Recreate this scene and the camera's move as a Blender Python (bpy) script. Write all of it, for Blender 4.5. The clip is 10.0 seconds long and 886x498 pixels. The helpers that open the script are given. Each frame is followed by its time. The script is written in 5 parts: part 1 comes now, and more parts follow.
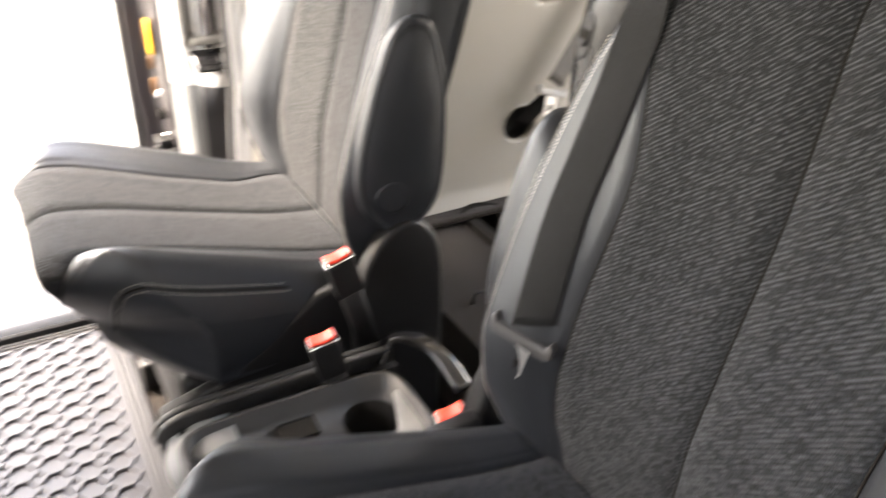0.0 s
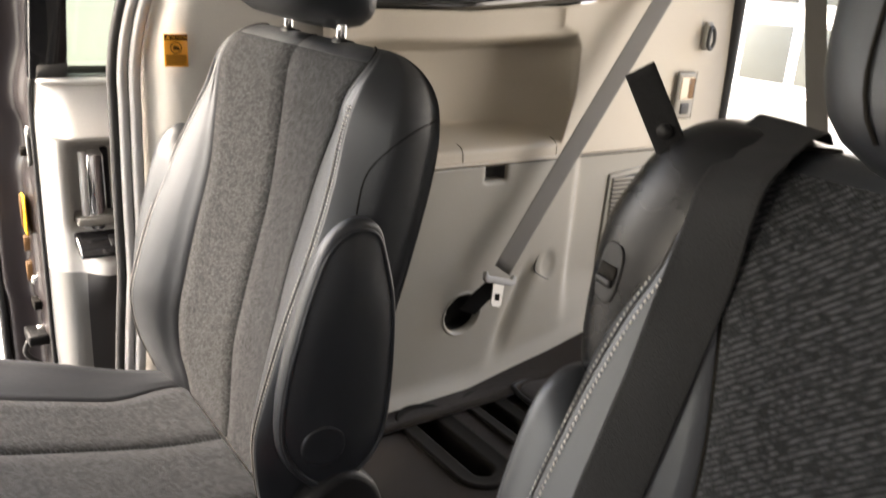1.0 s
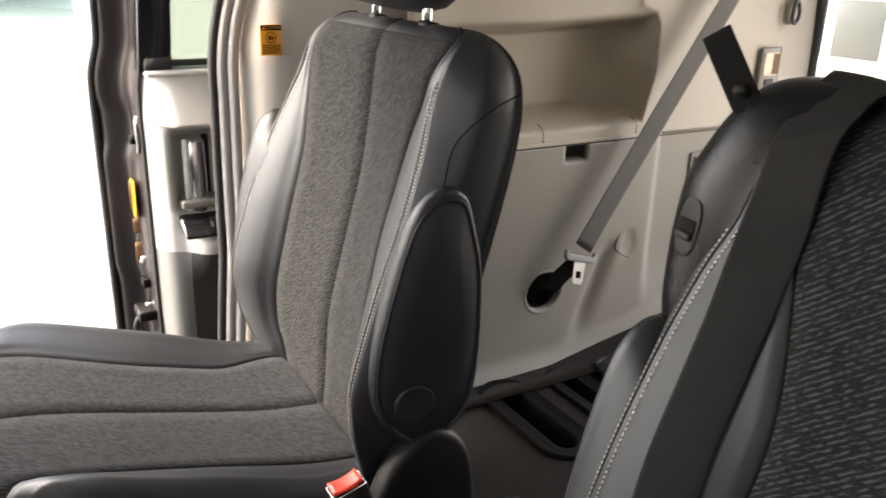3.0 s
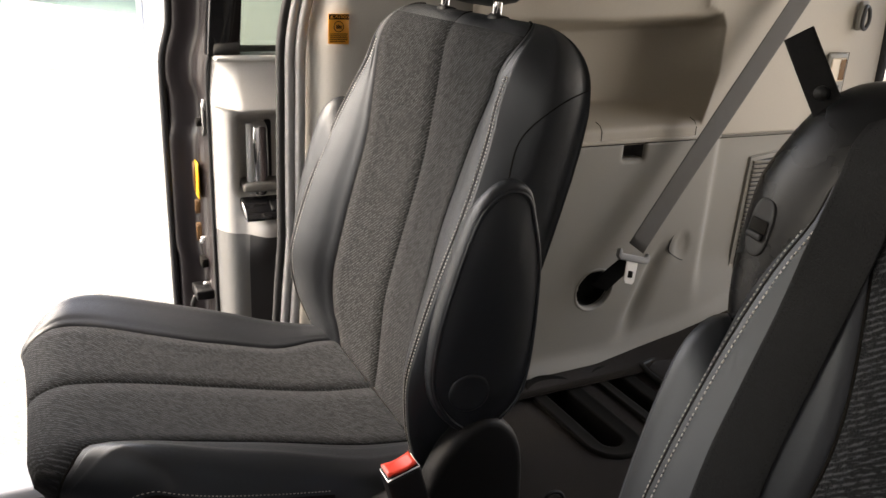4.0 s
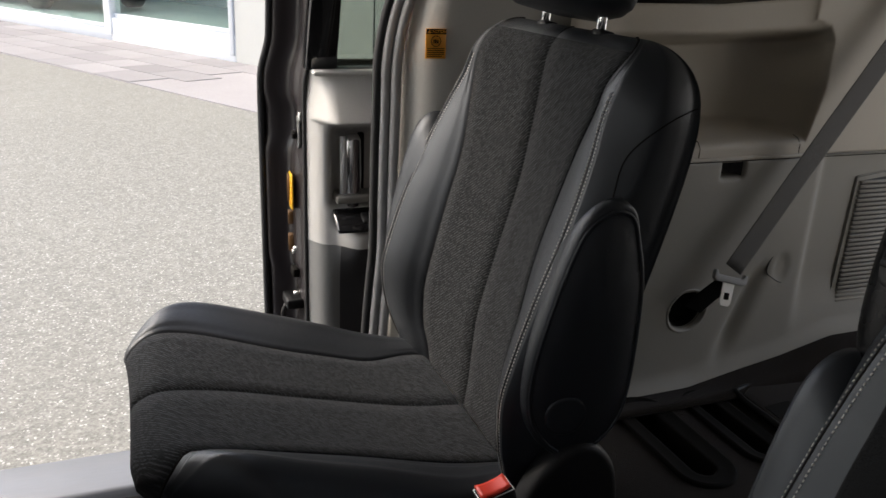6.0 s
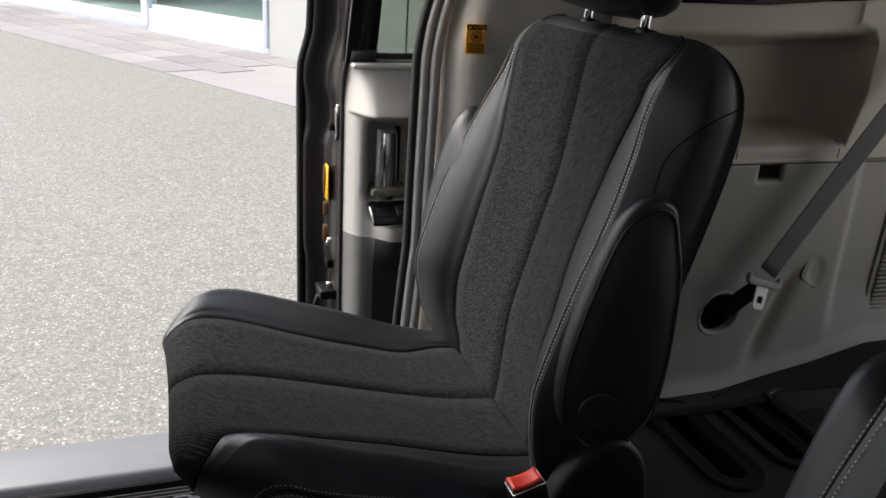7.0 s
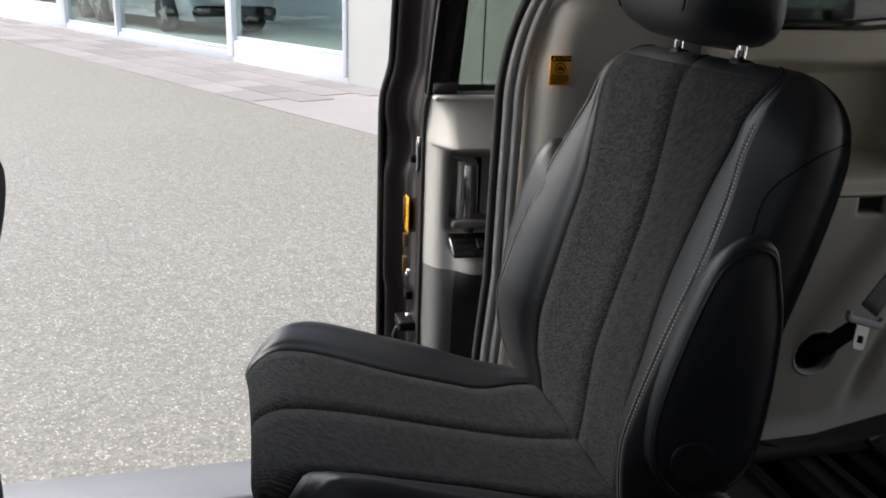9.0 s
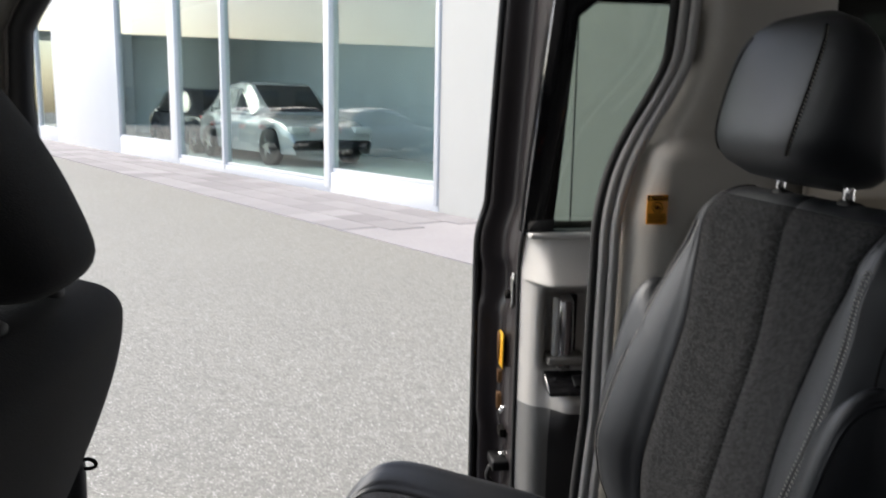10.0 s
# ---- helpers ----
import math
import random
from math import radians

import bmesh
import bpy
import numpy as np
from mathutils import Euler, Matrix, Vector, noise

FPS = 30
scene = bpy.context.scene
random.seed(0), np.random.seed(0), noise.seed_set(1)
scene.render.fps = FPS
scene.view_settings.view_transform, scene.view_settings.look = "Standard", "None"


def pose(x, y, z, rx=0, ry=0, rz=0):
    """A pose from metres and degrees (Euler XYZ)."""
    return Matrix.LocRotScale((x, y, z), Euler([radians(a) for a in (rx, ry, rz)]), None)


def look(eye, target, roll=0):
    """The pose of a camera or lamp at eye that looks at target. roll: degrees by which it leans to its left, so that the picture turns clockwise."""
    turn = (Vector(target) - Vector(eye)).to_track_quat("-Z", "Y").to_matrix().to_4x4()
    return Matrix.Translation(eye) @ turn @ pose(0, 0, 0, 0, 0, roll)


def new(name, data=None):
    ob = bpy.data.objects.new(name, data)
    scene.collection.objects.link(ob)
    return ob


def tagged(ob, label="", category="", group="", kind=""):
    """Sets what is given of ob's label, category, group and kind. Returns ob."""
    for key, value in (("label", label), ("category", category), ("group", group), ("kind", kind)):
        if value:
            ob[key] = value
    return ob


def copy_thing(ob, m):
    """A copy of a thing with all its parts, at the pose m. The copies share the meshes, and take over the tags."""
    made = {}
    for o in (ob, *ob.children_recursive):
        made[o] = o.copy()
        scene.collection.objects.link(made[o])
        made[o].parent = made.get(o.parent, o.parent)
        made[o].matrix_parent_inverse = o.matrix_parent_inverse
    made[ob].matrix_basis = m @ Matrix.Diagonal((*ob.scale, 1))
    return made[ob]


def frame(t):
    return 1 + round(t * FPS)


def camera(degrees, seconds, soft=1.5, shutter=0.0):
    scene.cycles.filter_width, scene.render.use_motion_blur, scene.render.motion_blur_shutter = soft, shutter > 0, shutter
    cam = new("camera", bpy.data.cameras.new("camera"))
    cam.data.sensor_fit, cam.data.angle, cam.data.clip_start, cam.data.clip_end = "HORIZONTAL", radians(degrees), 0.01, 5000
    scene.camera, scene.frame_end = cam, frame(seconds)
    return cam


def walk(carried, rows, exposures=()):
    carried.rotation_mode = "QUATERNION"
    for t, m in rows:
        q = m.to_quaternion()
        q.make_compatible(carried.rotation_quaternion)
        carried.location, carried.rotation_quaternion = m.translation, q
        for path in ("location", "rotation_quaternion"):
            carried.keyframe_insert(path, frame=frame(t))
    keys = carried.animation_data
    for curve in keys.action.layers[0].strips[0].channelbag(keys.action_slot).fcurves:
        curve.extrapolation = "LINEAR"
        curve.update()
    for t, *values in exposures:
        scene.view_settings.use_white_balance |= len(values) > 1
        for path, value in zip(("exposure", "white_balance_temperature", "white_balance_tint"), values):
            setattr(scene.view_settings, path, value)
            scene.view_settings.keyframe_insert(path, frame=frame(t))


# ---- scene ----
from mathutils.bvhtree import BVHTree

cam = camera(57.8, 10.0, shutter=0.4)
PATH = [
    (0, (-0.378, -0.688, 0.99), (0.492, 0.817, 0.001), 1.5),
    (0.2, (-0.358, -0.61, 0.987), (0.597, 0.665, 0.114), 2.9),
    (0.5, (-0.326, -0.519, 0.968), (0.768, 0.906, 0.088), 2.3),
    (0.7, (-0.302, -0.478, 0.974), (0.702, 0.85, 0.281), 3.5),
    (1, (-0.285, -0.449, 0.978), (0.833, 1.078, 0.333), 4.1),
    (1.2, (-0.279, -0.438, 0.985), (0.698, 0.974, 0.444), 3.6),
    (1.5, (-0.283, -0.449, 0.981), (0.796, 1.14, 0.422), 2.8),
    (1.7, (-0.275, -0.474, 0.988), (0.722, 0.931, 0.467), 1.5),
    (2, (-0.284, -0.501, 0.986), (0.858, 0.996, 0.311), 0.5),
    (2.2, (-0.291, -0.498, 0.983), (0.753, 0.846, 0.362), 2.1),
    (2.5, (-0.299, -0.496, 0.987), (0.715, 0.882, 0.403), 2.6),
    (2.7, (-0.304, -0.487, 0.976), (0.655, 0.935, 0.385), 1.7),
    (3, (-0.317, -0.486, 0.969), (0.634, 1.14, 0.295), 1.6),
    (4.5, (-0.344, -0.488, 0.966), (0.502, 1.182, 0.262), 3.2),
    (5, (-0.343, -0.485, 0.965), (0.474, 1.188, 0.236), 3.2),
    (5.5, (-0.354, -0.472, 0.982), (0.41, 1.244, 0.295), 3.0),
    (6, (-0.36, -0.466, 0.969), (0.328, 1.287, 0.297), 2.6),
    (7.5, (-0.38, -0.472, 0.965), (0.238, 1.3, 0.274), 3.8),
    (8, (-0.379, -0.473, 0.958), (0.227, 1.301, 0.261), 3.8),
    (8.5, (-0.382, -0.465, 0.96), (0.161, 1.335, 0.277), 3.8),
    (9, (-0.382, -0.446, 0.973), (0.073, 1.396, 0.341), 2.2),
    (9.3, (-0.391, -0.44, 0.978), (-0.026, 1.244, 0.46), 1.6),
    (9.5, (-0.383, -0.44, 1.006), (-0.033, 1.459, 0.484), -0.3),
    (10, (-0.395, -0.44, 0.992), (-0.147, 1.516, 0.655), 1.0),
]
EXPOSURES = [(0.0, 4.7, 7600, 12), (0.5, 5.2, 7700, 12), (1.0, 3.75, 7550, 12), (1.5, 3.3, 7400, 12), (2.0, 3.45, 7350, 12), (2.5, 3.8, 7400, 12), (3.2, 3.35, 7450, 12), (4.5, 2.75, 7500, 12), (5.2, 2.6, 7300, 12), (6.0, 1.62, 6800, 9.5), (8.0, 1.6, 6650, 9), (9.0, 1.45, 6550, 9), (10.0, 1.42, 6500, 9)]
walk(cam, [(t, look(eye, target, roll)) for t, eye, target, roll in PATH], EXPOSURES)

# ---- world and sun ----
world = bpy.data.worlds.new("sky")
scene.world = world
world.use_nodes = True
wn = world.node_tree.nodes
sky = wn.new("ShaderNodeTexSky")
sky.sky_type = "NISHITA"
sky.sun_disc = False
SUN_EL, SUN_AZ = 45.0, 307.0
sky.sun_elevation, sky.sun_rotation = radians(SUN_EL), radians(SUN_AZ)
sky.air_density, sky.dust_density = 1.0, 3.0
wn["Background"].inputs[1].default_value = 0.15
world.node_tree.links.new(sky.outputs[0], wn["Background"].inputs[0])
sun = new("sun", bpy.data.lights.new("sun", "SUN"))
sun.data.energy, sun.data.angle, sun.data.color = 1.0, radians(30), (1.0, 0.96, 0.91)
saz = radians(SUN_AZ)
sdir = Vector((math.sin(saz) * math.cos(radians(SUN_EL)), math.cos(saz) * math.cos(radians(SUN_EL)), math.sin(radians(SUN_EL))))
sun.matrix_world = look(sdir * 20, (0, 0, 0))

# added area lamp, standing in for daylight through the raised tailgate
rear_fill = new("tailgate_daylight", bpy.data.lights.new("tailgate_daylight", "AREA"))
rear_fill.data.shape, rear_fill.data.size, rear_fill.data.size_y, rear_fill.data.energy = "RECTANGLE", 0.46, 0.70, 0.47
rear_fill.data.color = (1.0, 0.97, 0.93)
rear_fill.matrix_world = look((1.32, 0.22, 0.80), (0.2, 0.35, 0.66))
# added area lamp, standing in for daylight through the windscreen
front_fill = new("windscreen_daylight", bpy.data.lights.new("windscreen_daylight", "AREA"))
front_fill.data.shape, front_fill.data.size, front_fill.data.size_y, front_fill.data.energy = "RECTANGLE", 1.00, 0.46, 1.25
front_fill.matrix_world = look((-1.74, 0.18, 0.97), (0.0, 0.35, 0.70))


# ---- materials ----
def material(name, colour, rough=0.5, metal=0.0, spots=0.12, size=6.0, grain=0.06, grain_size=400.0, bump=0.05, bump_size=500.0,
             stretch=(1, 1, 1), coat=0.0, spec=0.5, sheen=0.0, bump_kind="noise", rough_var=0.12):
    """Surface with two scales of colour variation, uneven gloss and fine relief."""
    m = bpy.data.materials.new(name)
    m.use_nodes = True
    nt, n = m.node_tree, m.node_tree.nodes
    bsdf = n["Principled BSDF"]
    tex = n.new("ShaderNodeTexCoord")
    mp = n.new("ShaderNodeMapping")
    mp.inputs["Scale"].default_value = stretch
    nt.links.new(tex.outputs["Object"], mp.inputs["Vector"])
    big = n.new("ShaderNodeTexNoise")
    big.inputs["Scale"].default_value, big.inputs["Detail"].default_value = size, 5.0
    nt.links.new(tex.outputs["Object"], big.inputs["Vector"])
    small = n.new("ShaderNodeTexNoise")
    small.inputs["Scale"].default_value, small.inputs["Detail"].default_value = grain_size, 2.0
    nt.links.new(mp.outputs[0], small.inputs["Vector"])
    a = n.new("ShaderNodeMath")
    a.operation = "MULTIPLY_ADD"
    a.inputs[1].default_value, a.inputs[2].default_value = 2 * spots, 1 - spots
    nt.links.new(big.outputs[0], a.inputs[0])
    b = n.new("ShaderNodeMath")
    b.operation = "MULTIPLY_ADD"
    b.inputs[1].default_value, b.inputs[2].default_value = 2 * grain, 1 - grain
    nt.links.new(small.outputs[0], b.inputs[0])
    c = n.new("ShaderNodeMath")
    c.operation = "MULTIPLY"
    nt.links.new(a.outputs[0], c.inputs[0])
    nt.links.new(b.outputs[0], c.inputs[1])
    mix = n.new("ShaderNodeVectorMath")
    mix.operation = "SCALE"
    mix.inputs[0].default_value = colour
    nt.links.new(c.outputs[0], mix.inputs["Scale"])
    nt.links.new(mix.outputs[0], bsdf.inputs["Base Color"])
    r = n.new("ShaderNodeMath")
    r.operation = "MULTIPLY_ADD"
    r.inputs[1].default_value, r.inputs[2].default_value = rough_var, rough - rough_var / 2
    nt.links.new(big.outputs[0], r.inputs[0])
    nt.links.new(r.outputs[0], bsdf.inputs["Roughness"])
    bsdf.inputs["Metallic"].default_value = metal
    bsdf.inputs["Coat Weight"].default_value = coat
    bsdf.inputs["Specular IOR Level"].default_value = spec
    bsdf.inputs["Sheen Weight"].default_value = sheen
    if bump:
        if bump_kind == "cells":
            h = n.new("ShaderNodeTexVoronoi")
            h.feature = "DISTANCE_TO_EDGE"
        else:
            h = n.new("ShaderNodeTexNoise")
            h.inputs["Detail"].default_value = 2.0
        h.inputs["Scale"].default_value = bump_size
        nt.links.new(mp.outputs[0], h.inputs["Vector"])
        bp = n.new("ShaderNodeBump")
        bp.inputs["Strength"].default_value, bp.inputs["Distance"].default_value = min(1.0, bump * 4), 0.0015
        nt.links.new(h.outputs[0], bp.inputs["Height"])
        nt.links.new(bp.outputs[0], bsdf.inputs["Normal"])
    return m


def fabric_material(name, colour, thread, turn, ribs):
    """Woven cloth: short light slanting threads on a dark ground."""
    m = material(name, colour, 0.9, spots=0.15, size=9, grain=0.3, grain_size=900, bump=0.2, bump_size=700, sheen=0.03, spec=0.2)
    nt, n = m.node_tree, m.node_tree.nodes
    bsdf = n["Principled BSDF"]
    tex = n.new("ShaderNodeTexCoord")
    mp = n.new("ShaderNodeMapping")
    mp.inputs["Rotation"].default_value = turn
    mp.vector_type = "TEXTURE"
    mp.inputs["Scale"].default_value = (1, 6.5, 1)
    nt.links.new(tex.outputs["Object"], mp.inputs[0])
    v = n.new("ShaderNodeTexNoise")
    v.inputs["Scale"].default_value, v.inputs["Detail"].default_value = 560.0, 1.0
    nt.links.new(mp.outputs[0], v.inputs["Vector"])
    dash = n.new("ShaderNodeMapRange")
    dash.interpolation_type = "SMOOTHSTEP"
    dash.inputs["From Min"].default_value, dash.inputs["From Max"].default_value = 0.35, 0.64
    nt.links.new(v.outputs[0], dash.inputs["Value"])
    rows = n.new("ShaderNodeTexWave")
    rows.bands_direction = ribs
    rows.inputs["Scale"].default_value = 86.0
    rows.inputs["Distortion"].default_value, rows.inputs["Detail"].default_value, rows.inputs["Detail Scale"].default_value = 0.9, 1.0, 2.0
    nt.links.new(mp.outputs[0], rows.inputs["Vector"])
    thin = n.new("ShaderNodeMath")
    thin.operation = "POWER"
    thin.inputs[1].default_value = 1.5
    nt.links.new(rows.outputs["Fac"], thin.inputs[0])
    ramp = n.new("ShaderNodeMath")
    ramp.operation = "MULTIPLY"
    nt.links.new(thin.outputs[0], ramp.inputs[0])
    nt.links.new(dash.outputs[0], ramp.inputs[1])
    mix = n.new("ShaderNodeMix")
    mix.data_type = "RGBA"
    mix.inputs[7].default_value = (*thread, 1)
    old = bsdf.inputs["Base Color"].links[0].from_socket
    nt.links.new(ramp.outputs[0], mix.inputs[0])
    nt.links.new(old, mix.inputs[6])
    nt.links.new(mix.outputs[2], bsdf.inputs["Base Color"])
    return m


def asphalt_material():
    """Worn asphalt: pale and dark chips of stone in a grey binder, with faint stains."""
    m = material("asphalt", (0.214, 0.208, 0.182), 0.8, spots=0.10, size=0.5, grain=0.3, grain_size=60, bump=0.2, bump_size=110)
    nt, n = m.node_tree, m.node_tree.nodes
    bsdf = n["Principled BSDF"]
    old = bsdf.inputs["Base Color"].links[0].from_socket
    tex = n.new("ShaderNodeTexCoord")
    for scale, low, high in ((150.0, 0.76, 1.20), (45.0, 0.88, 1.12)):
        v = n.new("ShaderNodeTexVoronoi")
        v.inputs["Scale"].default_value = scale
        nt.links.new(tex.outputs["Object"], v.inputs["Vector"])
        sep = n.new("ShaderNodeSeparateColor")
        nt.links.new(v.outputs["Color"], sep.inputs[0])
        mr = n.new("ShaderNodeMapRange")
        mr.inputs["To Min"].default_value, mr.inputs["To Max"].default_value = low, high
        nt.links.new(sep.outputs[0], mr.inputs["Value"])
        sc = n.new("ShaderNodeVectorMath")
        sc.operation = "SCALE"
        nt.links.new(old, sc.inputs[0])
        nt.links.new(mr.outputs[0], sc.inputs["Scale"])
        old = sc.outputs[0]
        if scale > 100:
            gt = n.new("ShaderNodeMapRange")
            gt.inputs["From Min"].default_value, gt.inputs["From Max"].default_value = 0.92, 0.98
            nt.links.new(sep.outputs[1], gt.inputs["Value"])
            mx = n.new("ShaderNodeMix")
            mx.data_type = "RGBA"
            mx.inputs[7].default_value = (0.46, 0.44, 0.40, 1)
            nt.links.new(gt.outputs[0], mx.inputs[0])
            nt.links.new(old, mx.inputs[6])
            old = mx.outputs[2]
    nt.links.new(old, bsdf.inputs["Base Color"])
    return m


def glass_material(name, tint, rough=0.0, schlick=False):
    """Thin pane: clear transmission with a mirror-like reflection that grows at grazing angles."""
    m = bpy.data.materials.new(name)
    m.use_nodes = True
    nt, n = m.node_tree, m.node_tree.nodes
    n.remove(n["Principled BSDF"])
    tr = n.new("ShaderNodeBsdfTransparent")
    tr.inputs[0].default_value = (*tint, 1)
    gl = n.new("ShaderNodeBsdfGlossy")
    gl.inputs["Roughness"].default_value = rough
    fr = n.new("ShaderNodeFresnel")
    fr.inputs[0].default_value = 1.5
    mx = n.new("ShaderNodeMixShader")
    nt.links.new(fr.outputs[0], mx.inputs[0])
    if schlick:
        lw = n.new("ShaderNodeLayerWeight")
        pw = n.new("ShaderNodeMath")
        pw.operation = "POWER"
        pw.inputs[1].default_value = 5.0
        nt.links.new(lw.outputs["Facing"], pw.inputs[0])
        ml = n.new("ShaderNodeMath")
        ml.operation = "MULTIPLY_ADD"
        ml.inputs[1].default_value, ml.inputs[2].default_value = 0.96, 0.04
        nt.links.new(pw.outputs[0], ml.inputs[0])
        nt.links.new(ml.outputs[0], mx.inputs[0])
    nt.links.new(tr.outputs[0], mx.inputs[1])
    nt.links.new(gl.outputs[0], mx.inputs[2])
    nt.links.new(mx.outputs[0], n["Material Output"].inputs[0])
    return m


BACK_CLOTH = fabric_material("back_cloth", (0.0076, 0.0083, 0.0094), (0.053, 0.0563, 0.061), (radians(-40), 0, 0), "Z")
SEAT_CLOTH = fabric_material("cushion_cloth", (0.0076, 0.0086, 0.0104), (0.046, 0.0508, 0.0585), (0, 0, radians(-136)), "X")
CLOTH_PLAIN = material("seat_cloth_worn", (0.016, 0.0165, 0.0175), 0.95, spots=0.3, size=14, grain=0.35, grain_size=900, bump=0.15, sheen=0.06, spec=0.2)
LEATHER = material("black_leather", (0.0112, 0.0126, 0.0155), 0.42, spots=0.2, size=8, bump=0.045, bump_size=1100, bump_kind="cells", spec=0.56)
LEATHER.node_tree.nodes["Principled BSDF"].inputs["Specular Tint"].default_value = (0.90, 0.95, 1.0, 1)
SHOULDER = material("glossy_black_vinyl", (0.0045, 0.0048, 0.0055), 0.27, spots=0.2, size=8, bump=0.03, bump_size=1100, bump_kind="cells", spec=0.2)
PLASTIC = material("black_plastic", (0.007, 0.007, 0.0075), 0.48, spec=0.25, spots=0.2, bump=0.06, bump_size=1200)
GLOSS_BLACK = material("gloss_black", (0.008, 0.008, 0.009), 0.12, spots=0.1, bump=0, coat=0.6)
TRIM_WARM = material("warm_grey_trim", (0.485, 0.441, 0.372), 0.55, spots=0.05, size=3, bump=0.05, bump_size=1100, bump_kind="cells")
TRIM = material("grey_trim", (0.300, 0.286, 0.256), 0.55, spots=0.05, size=3, bump=0.05, bump_size=1100, bump_kind="cells")
TRIM_LIGHT = material("light_grey_trim", (0.62, 0.605, 0.575), 0.5, spots=0.05, size=3, bump=0.05, bump_size=1100, bump_kind="cells")
TRIM_PILLAR = material("pillar_trim_plastic", (0.43, 0.415, 0.385), 0.55, spots=0.05, size=3, bump=0.05, bump_size=1100, bump_kind="cells")
TRIM_DARK = material("dark_grey_trim", (0.045, 0.045, 0.047), 0.6, spots=0.1, bump=0.05, bump_size=1100, bump_kind="cells")
CONSOLE = material("console_plastic", (0.016, 0.016, 0.0165), 0.5, spots=0.15, bump=0.05, bump_size=1100, bump_kind="cells")
TRIM_MID = material("mid_grey_trim", (0.22, 0.22, 0.215), 0.55, spots=0.06, bump=0.05, bump_size=1100, bump_kind="cells")
RUBBER = material("seal_rubber", (0.022, 0.022, 0.023), 0.65, bump=0.04)
RUBBER_GREY = material("grey_seal", (0.36, 0.36, 0.36), 0.7, bump=0.04)
CHROME = material("chrome", (0.75, 0.75, 0.76), 0.12, metal=1.0, spots=0.05, bump=0)
STEEL = material("bright_steel", (0.82, 0.81, 0.79), 0.38, metal=1.0, bump=0)
WEBBING = material("belt_webbing", (0.094, 0.088, 0.080), 0.75, spots=0.06, grain=0.2, grain_size=300, stretch=(1, 1, 6), bump=0.15, bump_size=600, sheen=0.2)
WEBBING_DARK = material("dark_belt_webbing", (0.0050, 0.0054, 0.0063), 0.8, spots=0.06, grain=0.25, grain_size=300, stretch=(6, 1, 1), bump=0.15, bump_size=600, spec=0.3)
STRAP = material("strap_webbing", (0.005, 0.005, 0.0055), 0.85, spec=0.15, bump=0.1)
RED = material("red_plastic", (0.75, 0.045, 0.02), 0.4, bump=0)
ORANGE = material("orange_label", (0.80, 0.33, 0.02), 0.45, bump=0)
YELLOW = material("yellow_label", (0.85, 0.48, 0.02), 0.45, bump=0)
# black for print and seams, and for the shade inside holes
INK_SHADE = material("ink_and_hole_shade", (0.008, 0.007, 0.006), 0.85, spec=0.15, bump=0)
WHITE_INK = material("pale_label", (0.75, 0.75, 0.72), 0.5, bump=0)
CARPET = material("brown_carpet", (0.0135, 0.0100, 0.0078), 0.98, spots=0.3, size=10, grain=0.4, grain_size=500, bump=0.25, bump_size=600, sheen=0.1, spec=0.08)
MAT_RUBBER = material("floor_mat_rubber", (0.036, 0.035, 0.039), 0.45, spots=0.15, bump=0.06)
MAT_RIB = material("floor_mat_rib", (0.031, 0.030, 0.034), 0.42, spots=0.15, bump=0.05)
PAINT = material("dark_body_paint", (0.027, 0.022, 0.023), 0.35, spots=0.2, size=4, bump=0.02, coat=0.3)
RUST = material("wax_stain", (0.16, 0.075, 0.02), 0.6, spots=0.4, size=30, bump=0.1)
SILL = material("scuff_plate", (0.175, 0.182, 0.197), 0.4, spots=0.1, size=12, grain=0.08, grain_size=200, stretch=(0.1, 1, 1), bump=0.03)
THREAD = material("pale_thread", (0.45, 0.43, 0.39), 0.8, bump=0)
HEADLINER = material("headliner", (0.42, 0.41, 0.39), 0.95, spots=0.04, bump=0.1)
ASPHALT = asphalt_material()
PAVER = material("paver", (0.29, 0.272, 0.270), 0.85, spots=0.2, size=0.6, grain=0.2, grain_size=60, bump=0.1, bump_size=60)
pn = PAVER.node_tree.nodes
p_info, p_range, p_scale = pn.new("ShaderNodeObjectInfo"), pn.new("ShaderNodeMapRange"), pn.new("ShaderNodeVectorMath")
p_range.inputs["To Min"].default_value, p_range.inputs["To Max"].default_value = 0.78, 1.12
p_scale.operation = "SCALE"
PAVER.node_tree.links.new(p_info.outputs["Random"], p_range.inputs["Value"])
PAVER.node_tree.links.new(pn["Principled BSDF"].inputs["Base Color"].links[0].from_socket, p_scale.inputs[0])
PAVER.node_tree.links.new(p_range.outputs[0], p_scale.inputs["Scale"])
PAVER.node_tree.links.new(p_scale.outputs[0], pn["Principled BSDF"].inputs["Base Color"])
WHITE = material("white_paint", (0.80, 0.80, 0.79), 0.5, spots=0.03, size=1, bump=0.02)
LAMP_LENS = material("lamp_lens", (0.80, 0.70, 0.56), 0.3, bump=0)
STUCCO = material("stucco", (0.52, 0.52, 0.49), 0.9, spots=0.06, size=1, grain=0.1, grain_size=120, bump=0.15, bump_size=150)
FRAME_GREY = material("window_frame_paint", (0.62, 0.63, 0.64), 0.45, spots=0.03, bump=0)
INTERIOR = material("showroom_wall", (0.70, 0.72, 0.71), 0.8, spots=0.15, size=1, bump=0)
TILE = material("showroom_floor", (0.42, 0.50, 0.47), 0.2, spots=0.1, bump=0)
CARPAINT = material("dark_car_paint", (0.03, 0.032, 0.035), 0.2, coat=0.8, bump=0)
